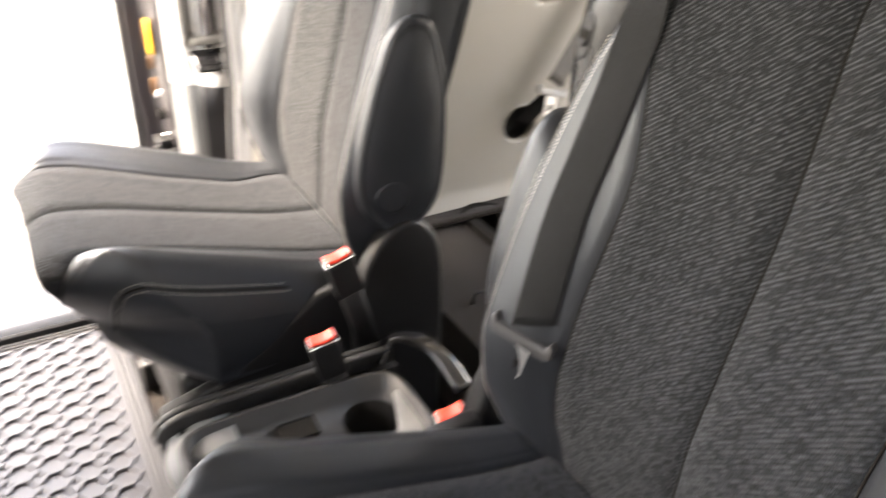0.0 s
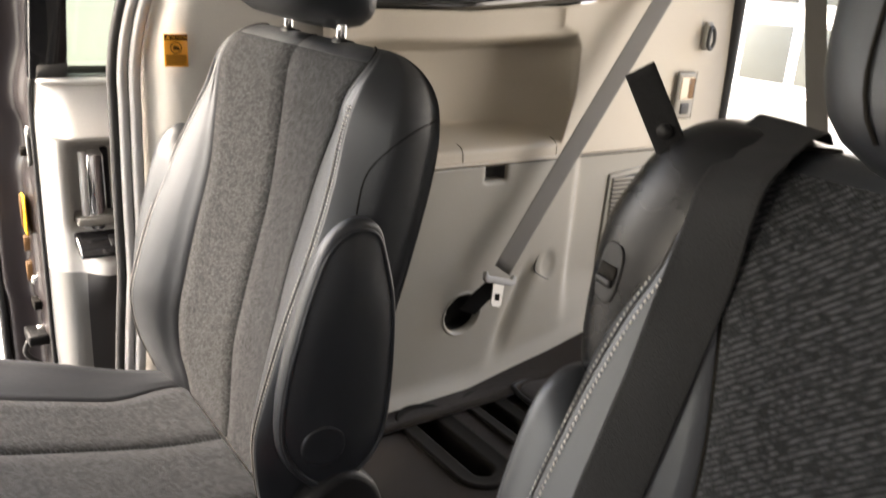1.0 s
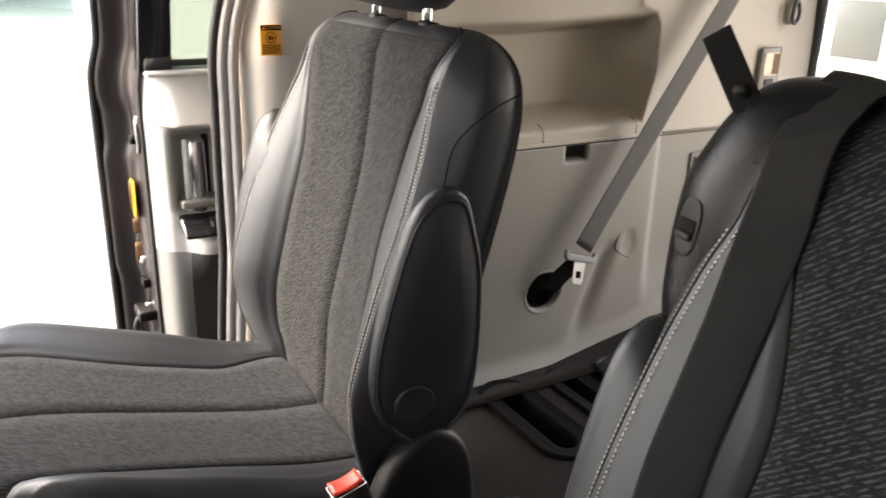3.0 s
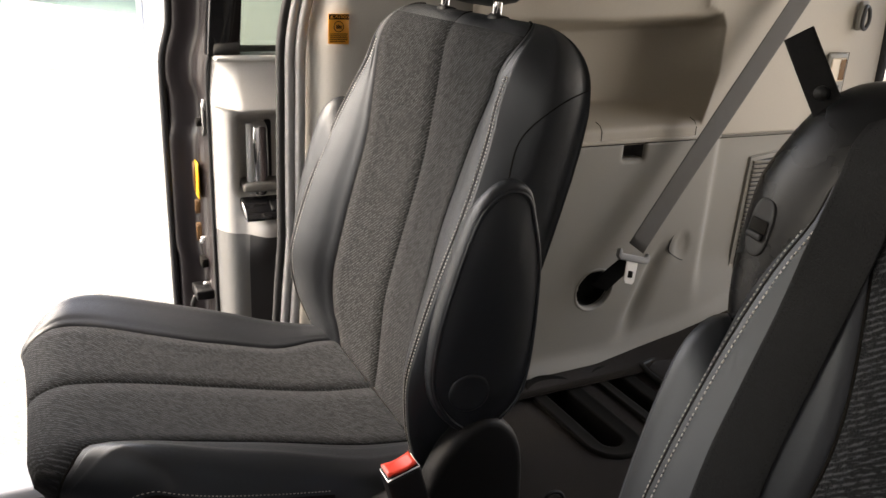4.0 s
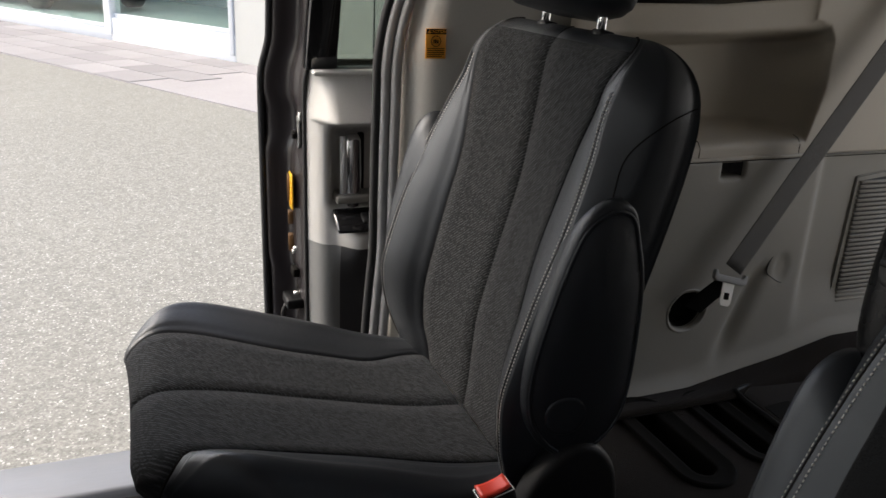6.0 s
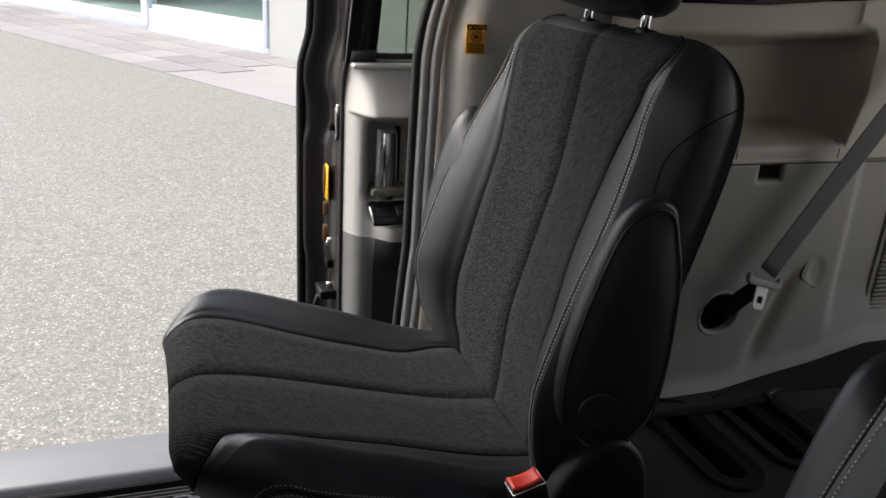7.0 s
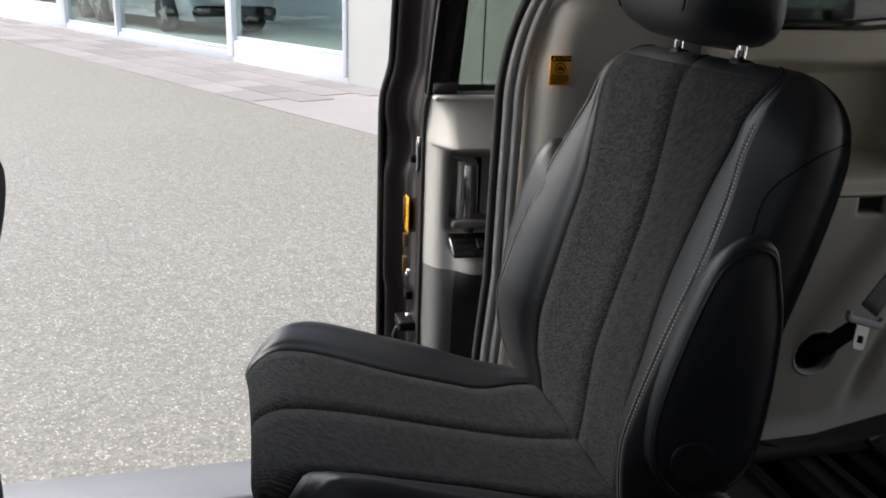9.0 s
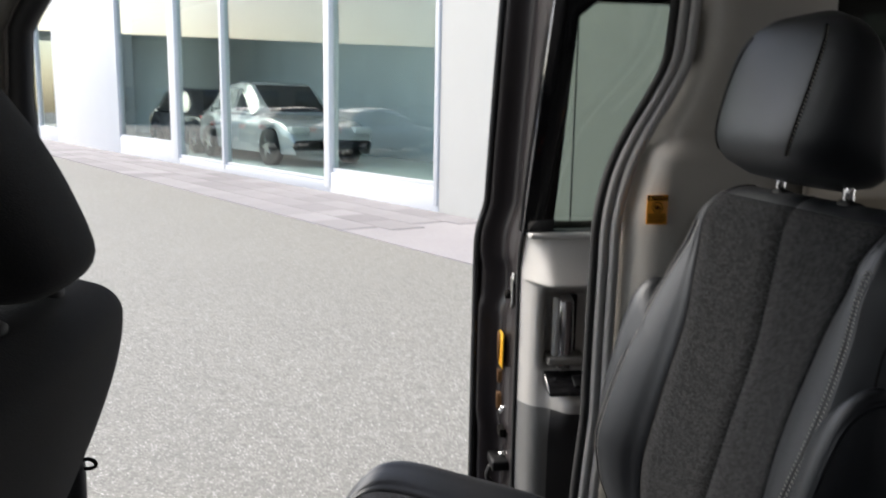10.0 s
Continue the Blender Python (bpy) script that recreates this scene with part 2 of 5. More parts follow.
CARSILVER = material("silver_car_paint", (0.5, 0.51, 0.52), 0.25, metal=0.3, coat=0.8, bump=0)
PANE_GREY = material("dull_window_pane", (0.085, 0.092, 0.086), 0.25, spots=0.2, size=1.2, bump=0)
# for the unseen blocker that keeps near-side skylight off the seats
LIGHT_BLOCK = material("light_block_dark", (0.105, 0.105, 0.108), 0.9, spots=0.1, size=1, bump=0.1)
TYRE = material("tyre", (0.02, 0.02, 0.02), 0.8)
GLASS = glass_material("clear_glass", (0.92, 0.95, 0.94))
DOOR_GLASS = glass_material("door_privacy_glass", (0.50, 0.545, 0.50))
TINTED = glass_material("privacy_glass", (0.30, 0.33, 0.32))
SHOPGLASS = glass_material("shop_glass", (0.90, 0.95, 0.93), 0.0, True)


# ---- building helpers ----
def mesh_of(name, verts, faces, smooth=True):
    me = bpy.data.meshes.new(name)
    me.from_pydata([tuple(map(float, v)) for v in verts], [], faces)
    me.validate()
    bm = bmesh.new()
    bm.from_mesh(me)
    bmesh.ops.remove_doubles(bm, verts=bm.verts, dist=1e-6)
    bmesh.ops.recalc_face_normals(bm, faces=bm.faces)
    bm.to_mesh(me)
    bm.free()
    for p in me.polygons:
        p.use_smooth = smooth
    return me


def part(name, me, mat, parent=None, label=""):
    """One mesh object under a thing or part; takes a mesh or a bmesh."""
    if isinstance(me, bmesh.types.BMesh):
        bm, me = me, bpy.data.meshes.new(name)
        bmesh.ops.recalc_face_normals(bm, faces=bm.faces)
        bm.to_mesh(me)
        bm.free()
    ob = new(name, me)
    if mat:
        me.materials.clear()
        me.materials.append(mat)
    if parent:
        ob.parent = parent
    if label:
        ob["label"] = label
    return ob


def thing(name, label, category, place=(0, 0, 0), group="", kind=""):
    ob = new(name)
    ob.empty_display_size = 0.05
    ob.location = place
    return tagged(ob, label, category, group, kind)


def smooth_mesh(bm, angle=40):
    for f in bm.faces:
        f.smooth = True
    for e in bm.edges:
        if len(e.link_faces) == 2 and e.calc_face_angle(0) > radians(angle):
            e.smooth = False
    return bm


def box(lo, hi, bevel=0.003, seg=2):
    bm = bmesh.new()
    bmesh.ops.create_cube(bm, size=1)
    for v in bm.verts:
        v.co = Vector([lo[i] + (v.co[i] + 0.5) * (hi[i] - lo[i]) for i in range(3)])
    if bevel:
        bmesh.ops.bevel(bm, geom=list(bm.edges), offset=bevel, segments=seg, affect="EDGES", profile=0.5)
    return smooth_mesh(bm, 50)


def prism(poly, axis, lo, hi, bevel=0.003, seg=2):
    """A plate with the outline poly in the two other axes, from lo to hi along axis."""
    k = "xyz".index(axis)
    a, b = [i for i in range(3) if i != k]
    bm = bmesh.new()

    def at(p, h):
        c = [0, 0, 0]
        c[a], c[b], c[k] = p[0], p[1], h
        return bm.verts.new(c)
    low, top = [at(p, lo) for p in poly], [at(p, hi) for p in poly]
    bm.faces.new(low), bm.faces.new(top[::-1])
    for i in range(len(poly)):
        j = (i + 1) % len(poly)
        bm.faces.new((low[i], low[j], top[j], top[i]))
    bmesh.ops.recalc_face_normals(bm, faces=bm.faces)
    if bevel:
        sharp = [e for e in bm.edges if e.calc_face_angle(0) > radians(50)]
        bmesh.ops.bevel(bm, geom=sharp, offset=bevel, segments=seg, affect="EDGES", profile=0.5)
    return smooth_mesh(bm, 35)


def curve_points(pts, n=40, closed=False):
    """Smooth points through pts."""
    p = [np.array(q, float) for q in pts]
    k = len(p)
    out = []
    segs = k if closed else k - 1
    for i in range(segs):
        p0 = p[(i - 1) % k] if closed or i > 0 else 2 * p[0] - p[1]
        p1, p2 = p[i % k], p[(i + 1) % k]
        p3 = p[(i + 2) % k] if closed or i < k - 2 else 2 * p[-1] - p[-2]
        m = max(2, round(n / segs))
        for j in range(m):
            t = j / m
            out.append(0.5 * (2 * p1 + (p2 - p0) * t + (2 * p0 - 5 * p1 + 4 * p2 - p3) * t * t + (3 * p1 - p0 - 3 * p2 + p3) * t ** 3))
    if not closed:
        out.append(p[-1])
    return out


def tube(pts, radius, sides=8, closed=False, flat=None):
    """A round bar along pts; flat=(width, thickness, side direction) makes a band."""
    pts = [Vector(p) for p in pts]
    n = len(pts)
    verts, faces = [], []
    ref = None
    for i, p in enumerate(pts):
        d = (pts[(i + 1) % n] - pts[i - 1]) if closed else pts[min(i + 1, n - 1)] - pts[max(i - 1, 0)]
        d.normalize()
        if flat:
            s = Vector(flat[2]) - d * Vector(flat[2]).dot(d)
            s.normalize()
        else:
            s = ref - d * ref.dot(d) if ref else d.orthogonal()
            s.normalize()
            ref = s
        q = d.cross(s)
        for j in range(sides):
            a = 2 * math.pi * (j + 0.5) / sides
            if flat:
                ca, sa = math.cos(a), math.sin(a)
                u = math.copysign(abs(ca) ** 0.35, ca) * flat[0] / 2
                w = math.copysign(abs(sa) ** 0.35, sa) * flat[1] / 2
                verts.append(p + s * u + q * w)
            else:
                verts.append(p + s * radius * math.cos(a) + q * radius * math.sin(a))
    for i in range(n if closed else n - 1):
        for j in range(sides):
            a, b = i * sides + j, i * sides + (j + 1) % sides
            c = ((i + 1) % n) * sides
            faces.append((a, b, c + (j + 1) % sides, c + j))
    if not closed:
        faces.append(tuple(range(sides))[::-1])
        faces.append(tuple(range((n - 1) * sides, n * sides)))
    return mesh_of("bar", verts, faces)


def join_meshes(meshes):
    bm = bmesh.new()
    for me in meshes:
        bm.from_mesh(me)
    me = bpy.data.meshes.new("joined")
    bm.to_mesh(me)
    bm.free()
    return me


def stitches(pts, offset=(0, 0, 0), length=0.0022, gap=0.0016, radius=0.00055):
    """A row of thread dashes along pts, as one mesh."""
    pts = [Vector(p) + Vector(offset) for p in pts]
    verts, faces = [], []
    dist = 0.0
    cur, i, rest = pts[0].copy(), 1, 0.0
    run = []
    step = 0.001
    track = [cur.copy()]
    while i < len(pts):
        d = pts[i] - cur
        if d.length < step:
            cur = pts[i].copy()
            i += 1
            continue
        cur = cur + d.normalized() * step
        track.append(cur.copy())
    k = int(round((length + gap) / step))
    m = int(round(length / step))
    for a in range(0, len(track) - m, k):
        p, q = track[a], track[a + m]
        d = (q - p).normalized()
        s = d.orthogonal().normalized()
        t = d.cross(s)
        b = len(verts)
        for e in (p, q):
            for c in range(4):
                an = math.pi / 2 * c
                verts.append(e + s * radius * math.cos(an) + t * radius * math.sin(an))
        for c in range(4):
            faces.append((b + c, b + (c + 1) % 4, b + 4 + (c + 1) % 4, b + 4 + c))
    me = bpy.data.meshes.new("thread")
    me.from_pydata([tuple(v) for v in verts], [], faces)
    return me


def sheet(us, vs, fn, keep=None):
    """A grid surface fn(u, v) over the lists us and vs; keep(u, v) chooses the cells."""
    verts = [fn(u, v) for u in us for v in vs]
    w = len(vs)
    faces = []
    for i in range(len(us) - 1):
        for j in range(w - 1):
            if keep is None or keep((us[i] + us[i + 1]) / 2, (vs[j] + vs[j + 1]) / 2):
                faces.append((i * w + j, (i + 1) * w + j, (i + 1) * w + j + 1, i * w + j + 1))
    used = sorted({k for f in faces for k in f})
    num = {k: i for i, k in enumerate(used)}
    return mesh_of("sheet", [verts[k] for k in used], [tuple(num[k] for k in f) for f in faces])


def thick(ob, depth, side=1.0):
    m = ob.modifiers.new("thickness", "SOLIDIFY")
    m.thickness, m.offset = depth, side
    return ob


def step01(a, b, x):
    t = min(1.0, max(0.0, (x - a) / (b - a)))
    return t * t * (3 - 2 * t)


def onto(me, pts, way, proud=0.0006):
    """Drops points along way on to a mesh's surface."""
    tree = BVHTree.FromPolygons([v.co.copy() for v in me.vertices], [tuple(p.vertices) for p in me.polygons])
    way = Vector(way)
    out = []
    for p in pts:
        hit = tree.ray_cast(Vector(p) - way * 0.4, way)[0]
        if hit:
            out.append(hit - way * proud)
    return out


def cast(me, p, way):
    """Where a ray through p along way first meets a mesh, and the surface's normal there."""
    tree = BVHTree.FromPolygons([v.co.copy() for v in me.vertices], [tuple(f.vertices) for f in me.polygons])
    way = way.normalized()
    hit, nrm = tree.ray_cast(p - way * 0.3, way)[:2]
    return hit, (nrm if nrm.dot(way) < 0 else -nrm)


def lerp(xs, ys, x):
    return float(np.interp(x, xs, ys))


def text_mesh(words, size):
    cu = bpy.data.curves.new("text", "FONT")
    cu.body, cu.size, cu.align_x, cu.align_y, cu.extrude = words, size, "CENTER", "CENTER", 0.0002
    ob = bpy.data.objects.new("text", cu)
    me = bpy.data.meshes.new_from_object(ob)
    bpy.data.objects.remove(ob)
    return me


# ---- van: floor, sill, mat ----
GROUND_Z = -0.42

van_floor = part("floor", box((-1.9, -0.80, -0.06), (0.22, 0.86, -0.004), 0.004), CARPET)
tagged(van_floor, "brown carpeted floor of the minivan cabin", "floor", kind="structure")
SLOTS = [(0.480, 0.395, 0.660, 0.088), (0.620, 0.420, 0.650, 0.070), (0.480, 0.060, 0.300, 0.088)]


def over_slot(x, y):
    """Whether a place lies over one of the seat anchor openings."""
    for x0, y0, y1, w in SLOTS:
        c = min(max(y, y0 + w / 2), y1 - w / 2)
        if math.hypot(x - x0, y - c) < w * 0.30:
            return True
    return False


rear_floor = part("floor_rear", sheet(list(np.arange(0.22, 1.551, 0.01)), list(np.arange(-0.76, 0.761, 0.01)), lambda x, y: (x, y, 0.189 + 0.004 * noise.noise(Vector((x * 7, y * 7, 0.3))) * step01(0.0, 0.1, x - 0.22)), lambda x, y: not over_slot(x, y)), CARPET)
tagged(rear_floor, "raised dark brown carpeted load floor behind the seats", "floor", kind="structure")
under = part("floor_under", box((0.222, -0.76, -0.06), (1.55, 0.76, 0.125), 0.002), INK_SHADE)
tagged(under, "black underside below the load floor", "floor", kind="structure")
riser = part("floor_riser", box((0.216, -0.76, -0.004), (0.224, 0.76, 0.189), 0.003), CARPET)
tagged(riser, "brown carpeted step in front of the load floor", "floor", kind="structure")


def floor_slot(x0, y0, y1, width):
    """Long rounded seat-anchor trough with a raised lip."""
    t = thing("floor_slot", "long black plastic seat anchor slot in the carpeted floor", "floor slot", (0, 0, 0.19), "seat anchor slots")

    def capsule(w):
        r = w / 2
        top = [(x0 + r * math.cos(a), y1 - width / 2 + r * math.sin(a)) for a in np.linspace(0, math.pi, 13)]
        low = [(x0 + r * math.cos(a), y0 + width / 2 + r * math.sin(a)) for a in np.linspace(math.pi, 2 * math.pi, 13)]
        return top + low
    rings = [(1.28, 0.0), (1.26, 0.004), (1.20, 0.007), (1.12, 0.006), (0.90, 0.003), (0.66, 0.003), (0.54, 0.003), (0.49, 0.001), (0.47, -0.010), (0.46, -0.050)]
    verts, faces = [], []
    n = len(capsule(width))
    for w, z in rings:
        verts += [(x, y, z) for x, y in capsule(width * w)]
    for i in range(len(rings) - 1):
        for k in range(n):
            faces.append((i * n + k, i * n + (k + 1) % n, (i + 1) * n + (k + 1) % n, (i + 1) * n + k))
    part("housing", mesh_of("housing", verts, faces), INK_SHADE, t, "raised rounded black plastic rim")
    # black floor plate gives the opening the shade of a deep hole
    part("recess", prism(capsule(width * 0.47), "z", -0.060, -0.050, 0), INK_SHADE, t, "slot opening with its deep shade put in as black")


for slot in SLOTS:
    floor_slot(*slot)
flap = thing("floor_flap", "brown carpeted flap over the folded rear seat with a black edge", "floor flap", (0, 0, 0.19))
part("panel", prism([(0.685, 0.40), (0.695, 0.602), (0.73, 0.625), (0.93, 0.63), (0.945, 0.60), (0.945, 0.40)], "z", 0.0, 0.016, 0.006, 3), CARPET, flap)
part("edge_trim", tube(curve_points([(0.682, 0.40, 0.010), (0.688, 0.50, 0.012), (0.692, 0.600, 0.012), (0.728, 0.630, 0.012), (0.93, 0.636, 0.012)], 30), 0.006, 8), PLASTIC, flap)
# no hole is cut: a flat black plate paints its shade
part("finger_hole", prism([(0.70, 0.505), (0.76, 0.515), (0.765, 0.555), (0.705, 0.55)], "z", 0.0155, 0.0172, 0.0), INK_SHADE, flap, "flat black patch for the shade in a finger hole")
bracket = thing("floor_latch", "small black wire latch standing on the carpet", "latch", (0.275, 0.33, 0.19))
part("loop", tube(curve_points([(0, 0, 0), (0.004, 0.004, 0.014), (0.016, 0.006, 0.018), (0.030, 0.004, 0.014), (0.036, 0, 0)], 18), 0.003, 8), PLASTIC, bracket)

sill = thing("door_sill", "grey scuffed plastic step plate along the sliding door opening", "door sill", (0, 0, 0), kind="structure")
part("step_plate", prism([(0.885, 0.004), (0.90, 0.030), (1.02, 0.030), (1.045, 0.012), (1.045, -0.06), (0.885, -0.06)], "x", -1.0, 0.10, 0.006), SILL, sill)
part("inner_edge", prism([(0.872, 0.0), (0.875, 0.014), (0.882, 0.020), (0.884, -0.02), (0.872, -0.02)], "x", -1.0, 0.10, 0.004), PLASTIC, sill, "black plastic inner lip of the step")
part("rocker_panel", prism([(1.0, -0.06), (1.05, -0.06), (1.07, -0.14), (1.05, -0.25), (0.95, -0.25)], "x", -2.2, 1.4, 0.01), PAINT, sill)


def hex_mat(x0, x1, y0, y1):
    t = thing("floor_mat", "grey rubber floor mat with raised hexagonal ribs and a ribbed border", "floor mat", (0, 0, 0))
    part("base", box((x0, y0, -0.004), (x1, y1, 0.004), 0.002), MAT_RUBBER, t)
    verts, faces = [], []
    r = 0.0245
    w, h = math.sqrt(3) * r, 2 * r

    def rib(p, q):
        d = Vector((q[0] - p[0], q[1] - p[1], 0)).normalized()
        s = Vector((-d.y, d.x, 0))
        b = len(verts)
        for e in (p, q):
            c = Vector((e[0], e[1], 0.004))
            for off, z in ((-0.0044, 0), (-0.0026, 0.005), (0.0026, 0.005), (0.0044, 0)):
                verts.append(c + s * off + Vector((0, 0, z)))
        for k in range(3):
            faces.append((b + k, b + k + 1, b + 5 + k, b + 4 + k))
        faces.append((b, b + 4, b + 7, b + 3))
    nx, ny = int((x1 - x0 - 0.08) / h), int((y1 - y0 - 0.08) / w)
    for i in range(nx):
        for j in range(ny):
            cx, cy = x0 + 0.05 + (i + 0.5) * h, y0 + 0.045 + (j + 0.5) * w
            c = [(cx + r * math.cos(math.pi / 3 * k), cy + r * math.sin(math.pi / 3 * k)) for k in range(6)]
            for k in range(6):
                if k in (4,) and j > 0:
                    continue
                rib(c[k], c[(k + 1) % 6])
    me = bpy.data.meshes.new("ribs")
    me.from_pydata([tuple(v) for v in verts], [], faces)
    ob = part("ribs", me, MAT_RIB, t, "raised hexagonal ribs")
    ob["kind"] = "stuff"
    for k in range(3):
        e = 0.008 + 0.011 * k
        loop = [(x0 + e, y0 + e, 0.005), (x1 - e, y0 + e, 0.005), (x1 - e, y1 - e, 0.005), (x0 + e, y1 - e, 0.005)]
        part("border_rib", tube(loop, 0.0035, 6, closed=True), RUBBER, t)


hex_mat(-0.86, -0.272, -0.40, 0.871)


# ---- seats ----
def half_ring(row, edge=0.005, mid=0.006):
    """Half a pad's cross-section from the middle of its face to the middle of its back: (y, n), and the part of each step."""
    n0, fw, ne, yc, nc, hw, nb, sharp = row
    g = max(0.004, hw - yc)
    d = nc - nb
    ctrl = [(-fw * 0.5, n0 + (ne - n0) * 0.3), (0, n0), (fw * 0.55, n0 + (ne - n0) * 0.32), (fw, ne), (fw + 0.36 * (yc - fw), ne + (nc - ne) * 0.52), (fw + 0.70 * (yc - fw), ne + (nc - ne) * 0.88), (yc, nc),
            (yc + g * (0.55 + 0.2 * sharp), nc - 0.10 * d - 0.012 * sharp), (hw + 0.001, nc - d * 0.42), (hw - 0.002, nc - d * 0.86), (hw - 0.022, nb + 0.003), (0, nb - 0.004), (-hw * 0.4, nb)]
    if sharp == 0:
        ctrl[4:7] = [(fw + 0.33 * (yc - fw), ne + (nc - ne) * 0.50), (fw + 0.68 * (yc - fw), ne + (nc - ne) * 0.86), (yc, nc)]
    ctrl = [np.array(c) for c in ctrl]
    out, kinds = [], []
    ts = {0: (0, 0.05, 0.4, 0.7), 1: (0, 0.3, 0.6, 0.95), 2: (0, 0.07, 0.3, 0.55, 0.8), 3: (0, 0.25, 0.5, 0.75), 4: (0, 0.2, 0.4, 0.6, 0.8)}
    for i in range(1, len(ctrl) - 2):
        p0, p1, p2, p3 = ctrl[i - 1:i + 3]
        for t in ts.get(i - 1, (0, 0.25, 0.5, 0.75)):
            q = 0.5 * (2 * p1 + (p2 - p0) * t + (2 * p0 - 5 * p1 + 4 * p2 - p3) * t * t + (3 * p1 - p0 - 3 * p2 + p3) * t ** 3)
            if t == 0 and i == 1:
                q = q - np.array((0, mid))
            if t == 0 and i == 3:
                q = q - np.array((0, edge))
            out.append(q)
            kinds.append("insert" if i < 3 else "bolster" if i < (6 if sharp > 0 else 8) else "shell")
    out.append(ctrl[-2])
    return out, kinds


def pad(stations, R, r, place, sharp=1.0, top_band=0.0, out_rise=0.0, trim_in=0.0, cloth_in=0.0, cloth_out=0.0, wrap_in=0.0):
    """Lofts a cushion. stations: rows of s, middle n, cloth half width and n, crest y and n, half width, back n. R: corner radius seen from the front, r: edge radius. place(y, s, n) maps to the seat."""
    st = np.array(curve_points(stations, 12 * len(stations)))
    L = st[-1][0]
    ss = list(np.linspace(0, L - R, 34)) + [L - R + R * math.sin(a) for a in np.linspace(0.12, math.pi / 2 * 0.985, 14)]
    rings, outer, kinds = [], [], None
    for s in ss:
        row = [float(np.interp(s, st[:, 0], st[:, k])) for k in range(1, 8)]
        row_i = list(row)
        row_i[5] -= trim_in
        row_i[1] -= cloth_in * step01(0.18, 0.32, s) * (1 - step01(0.47, 0.53, s))
        w = wrap_in * step01(L - 0.085, L - 0.004, s)
        row_i[1] += 0.050 * w
        row_i[2] -= 0.006 * w
        row_i[3] += 0.022 * w
        row_i[4] -= 0.022 * w
        h, kinds = half_ring(row_i + [sharp])
        row_o = list(row)
        row_o[1] -= cloth_out * (1.6 - 1.3 * step01(0.2, 0.42, s)) * step01(0.02, 0.12, s)
        row_o[4] += out_rise * step01(0.02, 0.12, s) * (1 - step01(0.30, 0.44, s))
        ho = half_ring(row_o + [sharp])[0]
        hw = row[5]
        q = max(0.0, (s - (L - R)) / R)
        ky = (hw - R + R * math.sqrt(max(0.0, 1 - q * q))) / hw
        q2 = max(0.0, (s - (L - r)) / r)
        kn = max(0.05, math.sqrt(max(0.0, 1 - q2 * q2)))
        c = (row[0] + row[6]) * 0.5
        rings.append([(y * ky, c + (n - c) * kn) for y, n in h])
        outer.append([(y * ky, c + (n - c) * kn) for y, n in ho])
    groups = {}
    m = len(kinds)
    for side in (1, -1):
        ring_set = outer if side > 0 else rings
        for j in range(m):
            key = kinds[j] if kinds[j] != "bolster" else ("bolster_out" if side > 0 else "bolster_in")
            for i in range(len(ss) - 1):
                part_key = "shell" if key == "insert" and ss[i] > L - top_band else key
                quad = [place(side * ring_set[a][c][0], ss[a], ring_set[a][c][1]) for a, c in ((i, j), (i + 1, j), (i + 1, j + 1), (i, j + 1))]
                groups.setdefault(part_key, []).append(quad)
    for end in (0, len(ss) - 1):
        ring = [place(y, ss[end], n) for y, n in outer[end]] + [place(-y, ss[end], n) for y, n in rings[end][::-1][1:-1]]
        groups["shell"].append(ring)
    meshes = {}
    for key, quads in groups.items():
        verts, faces = [], []
        for qd in quads:
            b = len(verts)
            verts += qd
            faces.append(tuple(range(b, b + len(qd))))
        meshes[key] = mesh_of(key, verts, faces)
    edge = {}
    je = next(k for k in range(m) if kinds[k] == "bolster")
    for side, nm in ((1, "out"), (-1, "in")):
        rs = outer if side > 0 else rings
        edge[nm] = [place(side * rs[i][je][0], ss[i], rs[i][je][1] + 0.002) for i in range(len(ss))]
        edge["crest_" + nm] = [place(side * rs[i][je + 14][0], ss[i], rs[i][je + 14][1]) for i in range(len(ss))]
    edge["mid"] = [place(0, ss[i], rings[i][0][1] + 0.0012) for i in range(len(ss))]
    return meshes, edge


def rounded_block(stations, place, power=3.2, seg=28, open_top=False):
    """Loft of rounded rectangles. stations: s, half width, half depth, centre offset."""
    verts, faces = [], []
    for s, hw, hd, off in stations:
        for k in range(seg):
            a = 2 * math.pi * k / seg
            ca, sa = math.cos(a), math.sin(a)
            verts.append(place(math.copysign(abs(ca) ** (2 / power), ca) * hw, s, off + math.copysign(abs(sa) ** (2 / power), sa) * hd))
    n = len(stations)
    for i in range(n - 1):
        for k in range(seg):
            faces.append((i * seg + k, i * seg + (k + 1) % seg, (i + 1) * seg + (k + 1) % seg, (i + 1) * seg + k))
    if not open_top:
        faces.append(tuple(range(seg))[::-1])
    faces.append(tuple(range((n - 1) * seg, n * seg)))
    return mesh_of("block", verts, faces)


BACK_U, BACK_F = Vector((0.225, 0, 0.974)), Vector((-0.974, 0, 0.225))


